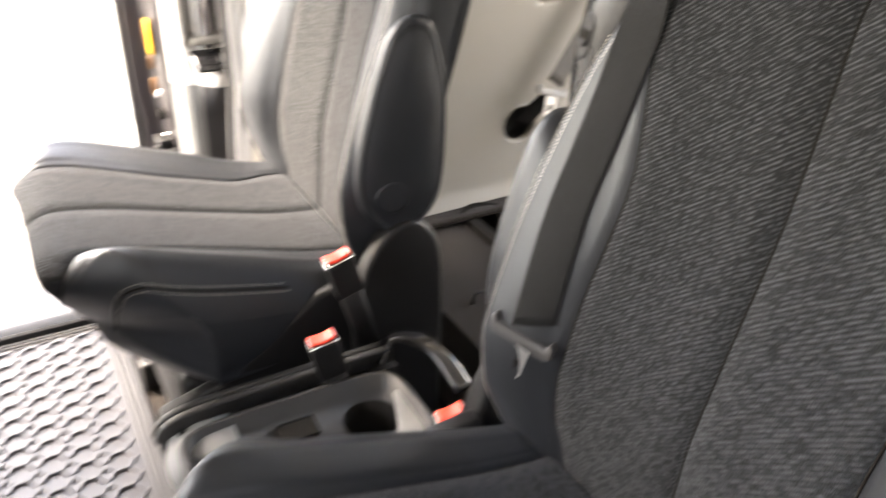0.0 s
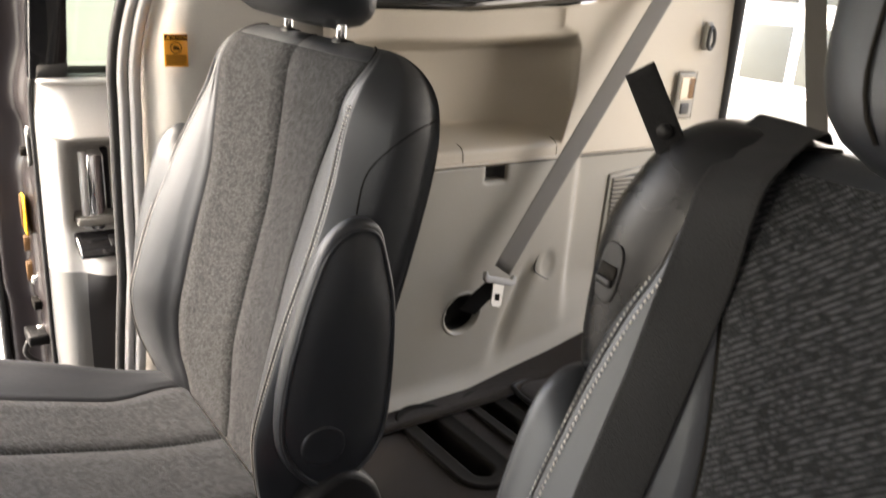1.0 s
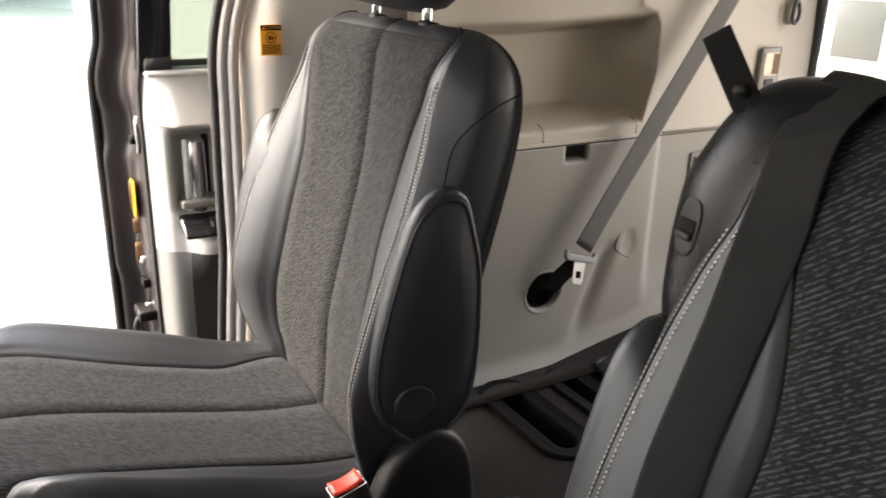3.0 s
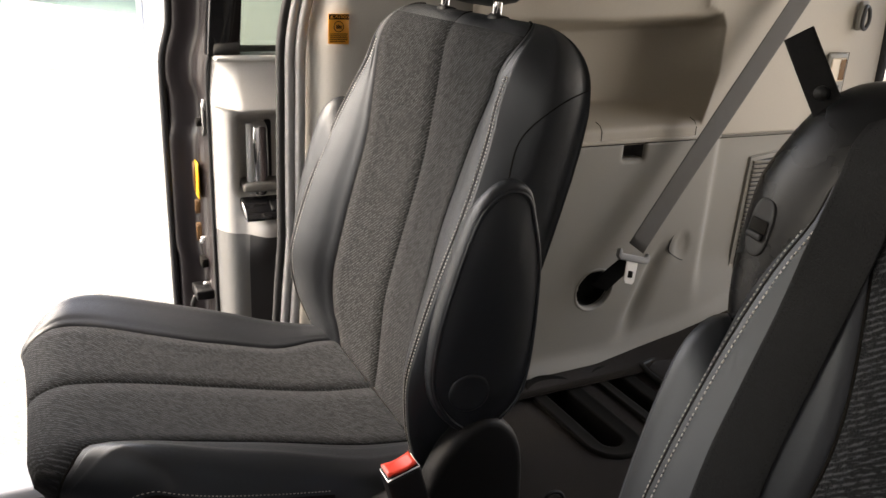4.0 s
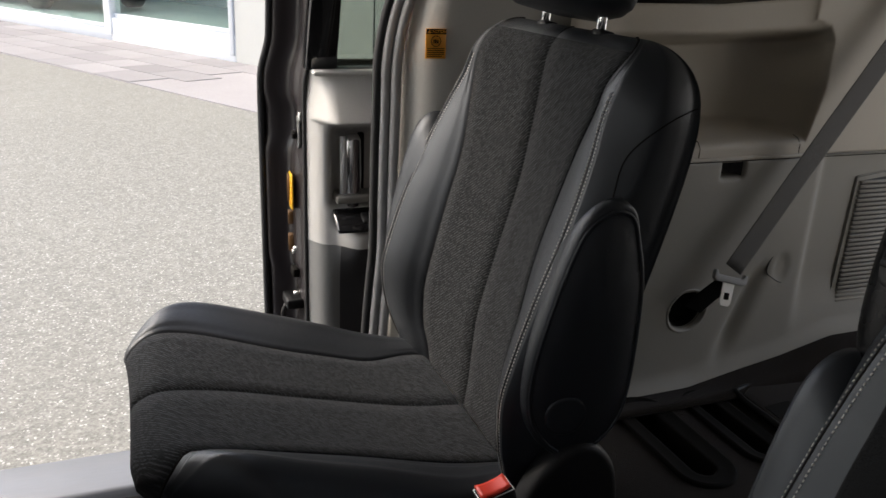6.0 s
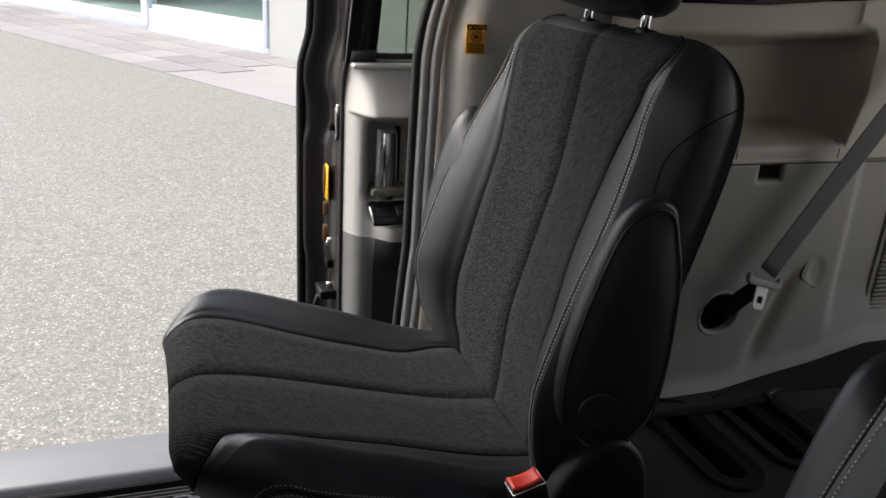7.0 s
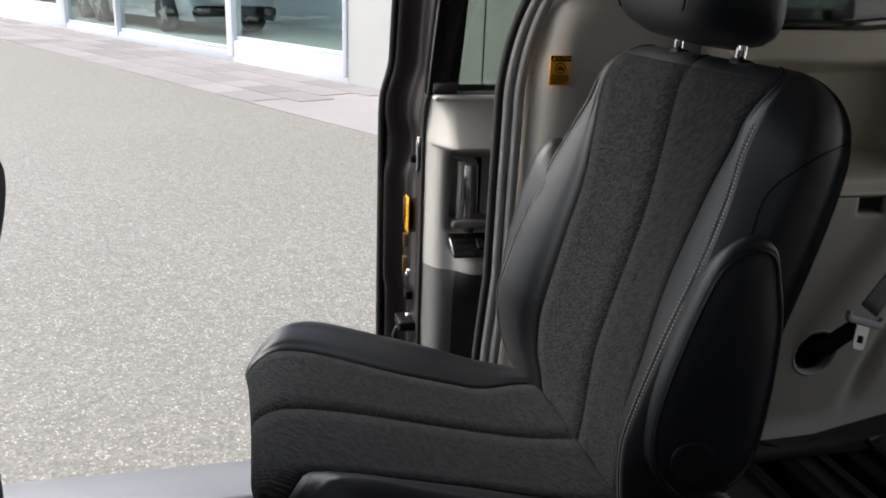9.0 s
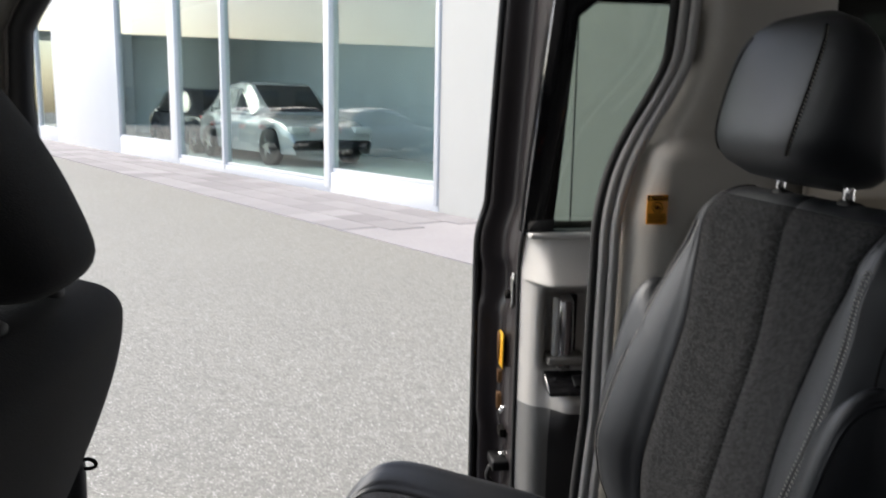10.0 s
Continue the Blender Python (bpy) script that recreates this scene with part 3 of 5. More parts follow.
def captain_seat(label, place_at, sg, group, shoulder=False):
    """Second-row seat facing -x. sg: 1 if its inboard side looks to -y."""
    t = thing("captain_seat", label, "car seat", place_at, group)

    def back_at(y, s, n):
        return Vector((0.015, y * sg, 0.385)) + BACK_U * s + BACK_F * n

    def cush_at(y, s, n):
        d = max(0.0, 0.156 - n)
        under = min(0.082, 1.05 * d * d / (d + 0.02)) * step01(0.20, 0.46, s)
        swept = (0.42 * max(0.0, y - 0.14) + 0.90 * max(0.0, -y - 0.135)) * step01(0.22, 0.46, s)
        return Vector((0.035 - s + under + swept, y * sg, 0.30 + n))
    # backrest: s, face, half width, cloth half width, bolster, depth
    bm_, ed = pad([(0, -0.026, 0.130, -0.022, 0.205, 0.000, 0.222, -0.064), (0.035, -0.022, 0.137, -0.010, 0.222, 0.022, 0.238, -0.063), (0.06, -0.018, 0.146, 0.000, 0.226, 0.036, 0.248, -0.062),
                   (0.11, -0.010, 0.148, 0.012, 0.227, 0.052, 0.254, -0.062), (0.15, -0.006, 0.145, 0.016, 0.227, 0.055, 0.257, -0.062), (0.24, -0.008, 0.144, 0.016, 0.226, 0.048, 0.259, -0.063),
                   (0.33, -0.011, 0.149, 0.011, 0.222, 0.034, 0.259, -0.067), (0.40, -0.007, 0.162, 0.012, 0.212, 0.024, 0.257, -0.070), (0.445, -0.003, 0.174, 0.012, 0.200, 0.018, 0.254, -0.070),
                   (0.48, 0.000, 0.182, 0.012, 0.202, 0.013, 0.250, -0.068), (0.535, 0.004, 0.205, 0.000, 0.218, -0.004, 0.246, -0.066)], 0.080, 0.05, back_at, 1.0, 0.020, 0.005, 0.010, 0.011)
    part("back_insert", bm_["insert"], BACK_CLOTH, t, "charcoal woven cloth back panel with a centre seam")
    part("back_bolster", bm_["bolster_in"], LEATHER, t)
    part("back_bolster", bm_["bolster_out"], LEATHER, t)
    part("back_shell", bm_["shell"], LEATHER, t)
    for nm in ("in", "out"):
        part("seam", tube(ed[nm], 0.0016, 5), INK_SHADE, t)
        top = int(len(ed[nm]) * 0.69)
        sy = (-1 if nm == "in" else 1) * sg
        crest = ed["crest_" + nm][1:top + 3]
        skin = join_meshes([bm_["bolster_" + nm], bm_["shell"]])
        groove = [Vector(p) + Vector((0, (0.001 if shoulder else -0.008) * sy, 0)) for p in crest]
        part("crest_piping", tube(onto(skin, groove, -BACK_F, -0.0003), 0.0012, 6), INK_SHADE, t)
        for dy in ((-0.0055, 0.0050) if shoulder else (-0.0125, -0.0040)):
            part("stitching", stitches(onto(skin, [Vector(p) + Vector((0, dy * sy, 0)) for p in crest], -BACK_F, 0.0004)), THREAD, t, "pale grey thread")
    part("seam", tube(ed["mid"], 0.0012, 5), INK_SHADE, t)
    # cushion
    cm, ec = pad([(0, 0.083, 0.150, 0.086, 0.186, 0.094, 0.225, -0.007), (0.08, 0.094, 0.150, 0.100, 0.200, 0.107, 0.243, -0.006), (0.2, 0.124, 0.150, 0.134, 0.203, 0.149, 0.253, -0.020),
                  (0.33, 0.158, 0.155, 0.168, 0.205, 0.186, 0.254, -0.024), (0.405, 0.168, 0.158, 0.177, 0.205, 0.193, 0.251, -0.022), (0.461, 0.165, 0.166, 0.172, 0.204, 0.182, 0.246, -0.018)], 0.112, 0.075, cush_at, 0.0, cloth_out=0.022, wrap_in=1.0)
    part("seat_insert", cm["insert"], SEAT_CLOTH, t, "charcoal woven cloth cushion with a centre seam")
    part("seat_bolster", cm["bolster_in"], LEATHER, t)
    part("seat_bolster", cm["bolster_out"], LEATHER, t)
    part("seat_shell", cm["shell"], LEATHER, t)
    for nm in ("in", "out", "mid"):
        part("seam", tube(ec[nm], 0.0016 if nm != "mid" else 0.0012, 5), INK_SHADE, t)
    # stitched pocket line on the cushion's inboard side
    pk = curve_points([(-0.318, 0.36), (-0.316, 0.415), (-0.307, 0.443), (-0.290, 0.4545), (-0.270, 0.4545), (-0.209, 0.434), (-0.102, 0.406)], 48)
    flank = (0, sg, 0)
    run = join_meshes([cm["shell"], cm["bolster_in"]])
    for name, dx, dz, rad in (("side_stitching", 0, 0, 0), ("side_stitching", 0.006, -0.011, 0), ("piping", 0.003, -0.0055, 0.0018)):
        pts = onto(run, [(x + dx, 0, z + dz) for x, z in pk], flank, 0.0002)
        part(name, tube(pts, rad, 6) if rad else stitches(pts), INK_SHADE if rad else THREAD, t, "" if rad else "pale grey thread")
    # padded panels on both flanks of the backrest
    for side in (-1, 1):
        y0 = side * (0.2475 if side < 0 else 0.244) * sg
        back = (0.006 if shoulder else 0.0) if side < 0 else -0.006
        low = 0.024 if shoulder and side < 0 else 0.0
        outline = curve_points([(0.040, 0.456), (0.008, 0.480), (-0.010, 0.520), (-0.008, 0.575), (0.006, 0.639), (0.024, 0.700), (0.040, 0.730), (0.060, 0.746), (0.082, 0.751), (0.103, 0.744), (0.114, 0.717), (0.128, 0.645), (0.122, 0.512), (0.086, 0.463)], 66, closed=True)
        outline = [(x + 0.014 * min(1.0, max(0.0, (0.095 - x) / 0.07)), z - low * max(0.0, (z - 0.58) / 0.17)) for x, z in outline]
        cx, cz = 0.068, 0.58
        verts, faces = [], []
        n = len(outline)
        for k, (sc, dy) in enumerate(((0.80, -0.035), (0.95, -0.010), (1.01, 0.002), (1.0, 0.012), (0.965, 0.0155), (0.935, 0.0135), (0.9, 0.0155), (0.55, 0.0185), (0.3, 0.019))):
            for x, z in outline:
                px = cx + (x - cx) * sc + back
                verts.append((px, y0 + side * sg * (dy - 0.12 * max(0.0, 0.075 - px)), cz + (z - cz) * sc))
        for k in range(8):
            for i in range(n):
                faces.append((k * n + i, k * n + (i + 1) % n, (k + 1) * n + (i + 1) % n, (k + 1) * n + i))
        faces.append(tuple(range(8 * n, 9 * n)))
        fl = part("flank_panel", mesh_of("flank", verts, faces), LEATHER, t)
        part("flank_piping", tube([(cx + back + (x - cx) * 0.945, y0 + side * sg * (0.0145 - 0.12 * max(0.0, 0.075 - cx - (x - cx) * 0.945)), cz + (z - cz) * 0.945) for x, z in outline], 0.0022, 6, closed=True), LEATHER, fl)
        part("pivot_cover", rounded_block([(-0.004, 0.024, 0.024, 0), (0.0, 0.024, 0.024, 0), (0.0016, 0.022, 0.022, 0), (0.0010, 0.018, 0.018, 0), (0.0012, 0.001, 0.001, 0)], lambda a, s, b: Vector((0.048 + a, y0 + side * sg * (0.0178 + s - 0.12 * max(0.0, 0.027 - a)), 0.514 + b)), 2.0), LEATHER, fl, "round raised disc")
    # headrest
    drop = 0.030 if shoulder else 0.0
    hs = []
    for k in range(19):
        q = k / 18
        rnd = max(0.28, (1 - abs(2 * q - 1) ** 5) ** 0.5)
        front, rear = 0.082 - 0.014 * q * q, -0.076 + 0.104 * q
        mid, deep = (front + rear) / 2, (front - rear) / 2
        hs.append((0.546 - drop + 0.182 * q, (0.118 + 0.012 * math.sin(math.pi * q)) * (0.35 + 0.65 * rnd), deep * (0.30 + 0.70 * rnd), mid))
    hr = part("headrest", rounded_block(hs, back_at, 3.4, 56), LEATHER, t)
    for sy in (-1, 1):
        for off, nm in ((0.0, "headrest_seam"), (0.006, "headrest_stitching"))[:1 if shoulder else 2]:
            line = []
            for k in range(2, 17):
                q_, hw_, hd_, mid_ = hs[k]
                a_ = radians(57) - off * 6
                line.append(back_at(sy * hw_ * (math.cos(a_) ** (2 / 3.4) + 0.002), q_, mid_ + hd_ * (math.sin(a_) ** (2 / 3.4)) + 0.0006))
            part(nm, tube(line, 0.0014, 5) if nm == "headrest_seam" else stitches(line), INK_SHADE if nm == "headrest_seam" else THREAD, hr)
    for sy in (-0.070, 0.070):
        part("headrest_post", tube([back_at(sy, 0.50, -0.030), back_at(sy, 0.60, -0.012)], 0.0062, 12), CHROME, t)
        part("post_sleeve", rounded_block([(0.520, 0.016, 0.013, -0.030), (0.534, 0.0155, 0.0125, -0.028), (0.537, 0.012, 0.010, -0.028)], lambda a, s, b, sy=sy: back_at(sy + a, s, b), 2.6, 20), PLASTIC, t)
    side_seam = curve_points([(0.088, 0.735), (0.092, 0.755), (0.103, 0.787), (0.126, 0.815), (0.152, 0.830), (0.182, 0.838)], 26)
    if not shoulder:
        part("side_seam", tube(onto(join_meshes([bm_["shell"], bm_["bolster_in"]]), [(x, 0, z) for x, z in side_seam], (0, sg, 0), 0.0), 0.0009, 5), INK_SHADE, t)
    if shoulder:
        cap = [(0.325, 0.020, 0.025), (0.335, 0.042, 0.044), (0.365, 0.056, 0.056), (0.43, 0.064, 0.062), (0.480, 0.062, 0.060), (0.515, 0.056, 0.052), (0.534, 0.042, 0.038), (0.542, 0.022, 0.018), (0.543, 0.008, 0.006)]
        sc = part("shoulder_cap", rounded_block([(q, w, d * 0.95, -0.041) for q, w, d in curve_points(cap, 34)], lambda a, q, b: back_at(-0.219 + a + 0.3 * max(0, q - 0.46), q, b), 2.4, 48), SHOULDER, t, "padded black shoulder with a release lever")
        hit, nrm = cast(sc.data, Vector((0.090, -0.2375 * sg, 0.803)), Vector((0.62, -0.60 * sg, -0.26)))
        side_ = nrm.cross(Vector((0.1, 0, 1))).normalized()
        lm_ = Matrix((side_, nrm.cross(side_) * -1, nrm)).transposed().to_4x4()
        lm_.translation = hit
        bez = part("lever_bezel", rounded_block([(-0.006, 0.0125, 0.021, 0), (0.0001, 0.0125, 0.021, 0), (0.0005, 0.0118, 0.0203, 0), (0.0003, 0.009, 0.0175, 0)], lambda a, q, b: Vector((a, b, q)), 2.8, 28), PLASTIC, sc)
        bez.matrix_local = lm_
        part("lever_opening", box((-0.0095, -0.004, 0.0004), (0.0095, 0.006, 0.0018), 0.001, 1), INK_SHADE, bez)
        part("lever", box((-0.0090, -0.009, 0.000), (0.0090, -0.003, 0.0042), 0.002, 3), PLASTIC, bez)
    # base, recliner cover, rail
    part("seat_base", box((-0.25, -0.18, 0.06), (0.10, 0.18, 0.25), 0.02), PLASTIC, t)
    for sy in (-0.17, 0.17):
        part("seat_rail", box((-0.27, sy - 0.025, 0.0), (0.16, sy + 0.025, 0.06), 0.006), PLASTIC, t)
    yi = -0.235 * sg
    arch = curve_points([(0.125, 0.06), (0.128, 0.30), (0.122, 0.42), (0.095, 0.468), (0.06, 0.475), (0.025, 0.45), (0.0, 0.40), (-0.015, 0.32), (-0.02, 0.06)], 48)
    part("recliner_cover", prism([(p[0], p[1]) for p in arch], "y", min(yi, yi - 0.035 * sg), max(yi, yi - 0.035 * sg), 0.010, 3), PLASTIC, t)
    val = [(-0.30, 0.20), (-0.29, 0.26), (-0.20, 0.285), (-0.12, 0.345), (-0.06, 0.385), (0.0, 0.39), (0.0, 0.10), (-0.28, 0.10)]
    part("side_valance", prism(val, "y", min(yi + 0.01 * sg, yi - 0.018 * sg), max(yi + 0.01 * sg, yi - 0.018 * sg), 0.008, 3), PLASTIC, t)
    return t


def belt_buckle(place, lean, turn, group):
    """Seat belt buckle on its stalk, with a red release."""
    t = thing("belt_buckle", "black seat belt buckle with a red release button", "belt buckle", (0, 0, 0), group)
    m = pose(*place, lean, 0, turn)
    part("buckle_body", box((-0.015, -0.022, -0.062), (0.015, 0.022, 0.0), 0.004, 3), PLASTIC, t)
    btn = []
    for i in range(7):
        for j in range(9):
            u, v = -1 + 2 * i / 6, -1 + 2 * j / 8
            btn.append((u * 0.0112, v * 0.0192, 0.004 - 0.003 * (1 - v * v) + 0.001))
    fs = [(i * 9 + j, (i + 1) * 9 + j, (i + 1) * 9 + j + 1, i * 9 + j + 1) for i in range(6) for j in range(8)]
    red = part("release_button", mesh_of("button", btn, fs), RED, t, "bright red button")
    thick(red, 0.004, -1)
    part("button_rim", tube([(-0.013, -0.0208, 0.001), (0.013, -0.0208, 0.001), (0.013, 0.0208, 0.001), (-0.013, 0.0208, 0.001)], 0.0009, 6, closed=True), STEEL, t)
    part("stalk", tube([(0, 0, -0.055), (0.0, 0, -0.12), (0.02, 0, -0.19)], 0.014, 8, flat=(0.036, 0.012, (0, 1, 0))), PLASTIC, t)
    t.matrix_world = m @ Matrix.Diagonal((0.88, 0.88, 0.88, 1))
    return t


FAR_SEAT = (0.0, 0.450, 0.0)
NEAR_SEAT = (0.008, -0.350, -0.003)
captain_seat("black leather captain's seat with charcoal cloth inserts, upright", FAR_SEAT, 1, "second row seats")
near_seat = captain_seat("black leather and cloth captain's seat with a belt draped over it", NEAR_SEAT, -1, "second row seats", True)
belt_buckle((-0.047, 0.158, 0.460), -16, 90, "belt buckles")
belt_buckle((-0.092, 0.109, 0.376), -12, 85, "belt buckles")
belt_buckle((0.005, -0.055, 0.340), -16, 80, "belt buckles")


# ---- belts ----
def belt(label, pts, side, mat, width=0.047, group=""):
    t = thing("seat_belt", label, "seat belt", (0, 0, 0), group)
    part("webbing", tube(curve_points(pts, 40), 0, 12, flat=(width, 0.0016, side)), mat, t)
    return t


def tongue(t, at, rx, ry, rz, mat):
    m = pose(*at, rx, ry, rz)
    grip = [(-0.036, -0.004), (-0.030, -0.009), (0.030, -0.009), (0.036, -0.004), (0.036, 0.010), (0.031, 0.013), (0.027, 0.004), (-0.027, 0.004), (-0.031, 0.013), (-0.036, 0.010)]
    blade = [(-0.013, -0.007), (0.013, -0.007), (0.012, -0.046), (0.008, -0.052), (-0.008, -0.052), (-0.012, -0.046)]
    for name, me, mt, lb in (("tongue_grip", prism(grip, "y", -0.0055, 0.0055, 0.002, 2), mat, "plastic belt guide"),
                             ("tongue_blade", prism(blade, "y", -0.0012, 0.0012, 0.0004, 1), STEEL, "shiny steel latch plate"),
                             ("tongue_hole", box((-0.0055, -0.0018, -0.040), (0.0055, 0.0018, -0.027), 0.0005, 1), INK_SHADE, "")):
        ob = part(name, me, mt, t, lb)
        ob.matrix_local = m


tb = belt("grey third-row seat belt hanging along the quarter trim", [(1.06, 0.655, 1.03), (0.95, 0.648, 0.88), (0.80, 0.645, 0.665), (0.655, 0.640, 0.455)], (0.82, 0, -0.57), WEBBING)
tongue(tb, (0.645, 0.634, 0.440), -16, 14, -8, RUBBER_GREY)
part("stowed_end", tube(curve_points([(0.64, 0.638, 0.43), (0.62, 0.655, 0.40), (0.605, 0.675, 0.365)], 12), 0, 12, flat=(0.044, 0.002, (0.8, 0, -0.5))), WEBBING_DARK, tb)
ab = thing("belt_anchor", "grey plastic belt guide with a bolt cover on the rear pillar", "belt guide")
part("guide", prism([(1.02, 1.02), (1.09, 0.985), (1.105, 1.03), (1.06, 1.075), (1.025, 1.06)], "y", 0.648, 0.668, 0.006, 3), TRIM, ab)
part("bolt_cover", box((1.035, 0.642, 1.02), (1.09, 0.650, 1.045), 0.003), TRIM_DARK, ab)

cb = belt("grey centre seat belt hanging from the ceiling", [(0.95, 0.33, 1.22), (0.95, 0.305, 1.02), (0.95, 0.248, 0.78), (0.95, 0.18, 0.5)], (0.3, 1, 0), WEBBING)
part("belt_end", box((0.943, 0.150, 0.45), (0.957, 0.205, 0.51), 0.003), PLASTIC, cb)
near_back = join_meshes([c.data for c in near_seat.children if c.name.startswith(("back_bolster", "back_insert", "back_shell", "shoulder_cap"))])
def draped_belt():
    """Belt running over the shoulder and down the face of the near seat."""
    qs = (0.0, 0.025, 0.09, 0.3, 0.5, 0.7, 0.91, 0.975, 1.0)
    rows = []
    for x in (0.176, 0.164):
        row = [cast(near_back, Vector((x, -0.154 - 0.046 * q, 1.0)) - Vector(NEAR_SEAT), Vector((0, 0, -1)))[0] + Vector(NEAR_SEAT) for q in qs]
        top = max(p.z for p in row)
        rows.append([Vector((p.x, p.y, 0.25 * p.z + 0.75 * top + 0.0025 - 0.006 * (x > 0.17))) for p in row])
    for z, y0, y1 in ((0.878, -0.154, -0.199), (0.852, -0.154, -0.198), (0.812, -0.154, -0.196), (0.765, -0.154, -0.194), (0.715, -0.153, -0.192), (0.660, -0.153, -0.191), (0.600, -0.156, -0.192), (0.540, -0.158, -0.192)):
        row = [cast(near_back, Vector((0.0, y0 + (y1 - y0) * q, z - 0.012 * (0.5 - q))) - Vector(NEAR_SEAT), Vector((1, 0, 0)))[0] + Vector(NEAR_SEAT) for q in qs]
        if z > 0.83:
            front = min(p.x for p in row)
            row = [Vector((0.25 * p.x + 0.75 * front, p.y, p.z)) for p in row]
        rows.append([p + Vector((-0.0035, -0.0005, 0.001)) for p in row])
    cols = [[Vector(p) for p in curve_points([row[j] for row in rows], 44)] for j in range(len(qs))]
    verts, faces = [], []
    n, k = len(cols[0]), len(cols)
    for i in range(n):
        out = (cols[-1][i] - cols[0][i]).cross(cols[0][min(i + 1, n - 1)] - cols[0][max(i - 1, 0)]).normalized()
        if out.x > 0 and i > 8:
            out = -out
        verts += [c[i] - out * (0.0005 if j in (0, k - 1) else 0.0) for j, c in enumerate(cols)]
        verts += [c[i] - out * 0.0016 for c in reversed(cols)]
    w = 2 * k
    for i in range(n - 1):
        for j in range(w):
            faces.append((i * w + j, i * w + (j + 1) % w, (i + 1) * w + (j + 1) % w, (i + 1) * w + j))
    faces += [tuple(range(w)), tuple(range((n - 1) * w, n * w))]
    t = thing("seat_belt", "dark grey seat belt draped down to its latch plate", "seat belt", (0, 0, 0))
    web = part("webbing", mesh_of("webbing", verts, faces), WEBBING_DARK, t)
    for q in (2, 6):
        part("edge_stitching", stitches([p + Vector((0.0001, 0.0, 0.0)) for p in cols[q][6:]], length=0.0014, gap=0.0016, radius=0.0004), STRAP, web, "dotted woven edge line")
    return t, cols[4][-1]


nb, belt_tip = draped_belt()
tongue(nb, (belt_tip.x - 0.004, -0.169, 0.525), 0, 12, -65, TRIM_DARK)
st = thing("seat_strap", "short black pull strap standing up from the seat shoulder", "strap")
part("strap_band", tube(curve_points([(0.140, -0.128, 0.862), (0.136, -0.109, 0.891), (0.134, -0.082, 0.928)], 14), 0, 12, flat=(0.021, 0.003, (0.3, -0.9, -0.2))), STRAP, st)
part("snap", tube([(0.1325, -0.1115, 0.892), (0.1305, -0.1125, 0.892)], 0.005, 14), PLASTIC, st)


# ---- console between the seats ----
cs = thing("centre_console", "low black and grey plastic console tray with a cup holder", "console tray")
tray_n = 44
tv, tf = [], []
for q in range(tray_n):
    a = 2 * math.pi * q / tray_n
    ca, sa = math.cos(a), math.sin(a)
    ox = -0.145 + 0.150 * math.copysign(abs(ca) ** 0.40, ca)
    oy = 0.027 + 0.080 * math.copysign(abs(sa) ** 0.40, sa)
    cx_, cy_ = -0.056 + 0.038 * ca, 0.040 + 0.036 * sa
    tv += [(ox, oy, 0.20), (ox, oy, 0.305), (ox + 0.004 * -ca, oy - 0.004 * sa, 0.310), (ox - 0.010 * ca, oy - 0.010 * sa, 0.309), (ox - 0.014 * ca, oy - 0.014 * sa, 0.290), (cx_ + 0.003 * ca, cy_ + 0.003 * sa, 0.288), (cx_, cy_, 0.284)]
for q in range(tray_n):
    for k in range(6):
        a, b = q * 7 + k, ((q + 1) % tray_n) * 7 + k
        tf.append((a, b, b + 1, a + 1))
part("tray", mesh_of("tray", tv, tf), CONSOLE, cs, "dark grey plastic tray with a raised rim")
part("cup_well", rounded_block([(0.285, 0.039, 0.037, 0), (0.2835, 0.037, 0.035, 0), (0.215, 0.033, 0.031, 0)], lambda a, q, b: Vector((-0.056 + a, 0.040 + b, q)), 2.0, 32, True), INK_SHADE, cs, "round black cup recess")
# thin black plate on the tray paints the shade of a recess
part("coin_slot", box((-0.175, 0.040, 0.2895), (-0.125, 0.075, 0.2915), 0.004), INK_SHADE, cs, "flat black patch for a shaded recess beside the cup holder")
part("tray_wedge", prism([(-0.008, -0.048), (0.004, 0.060), (-0.012, 0.070), (-0.052, -0.040)], "z", 0.286, 0.296, 0.004), TRIM_MID, cs, "paler sloping face beside the cup holder")
for y_, z_ in ((0.122, 0.306), (0.142, 0.300)):
    part("side_rail", tube(curve_points([(-0.300, y_ + 0.006, z_ - 0.030), (-0.270, y_ + 0.005, z_ - 0.004), (-0.12, y_ + 0.002, z_ + 0.004), (0.01, y_ - 0.002, z_ + 0.008)], 26), 0, 12, flat=(0.011, 0.030, (0, 1, 0.2))), CONSOLE, cs)
part("rail_step", prism([(0.112, 0.20), (0.112, 0.296), (0.134, 0.292), (0.152, 0.284), (0.165, 0.262), (0.168, 0.20)], "x", -0.285, 0.02, 0.006), PLASTIC, cs)
part("anchor_bracket", tube(curve_points([(-0.01, 0.118, 0.305), (0.012, 0.128, 0.330), (0.040, 0.110, 0.335), (0.062, 0.070, 0.322), (0.070, 0.02, 0.30)], 26), 0, 12, flat=(0.010, 0.026, (0, 0.3, 1))), GLOSS_BLACK, cs, "shiny black curved bracket behind the tray")
part("console_body", box((-0.27, -0.045, 0.0), (0.03, 0.165, 0.21), 0.02), PLASTIC, cs)
part("nose_cap", rounded_block([(-0.325, 0.01, 0.01, 0), (-0.315, 0.04, 0.035, 0), (-0.28, 0.055, 0.045, 0), (-0.24, 0.055, 0.045, 0)], lambda a, s, b: Vector((s + 0.02, 0.10 + a, 0.255 + b)), 2.5, 20), TRIM_MID, cs, "rounded grey nose of the console")


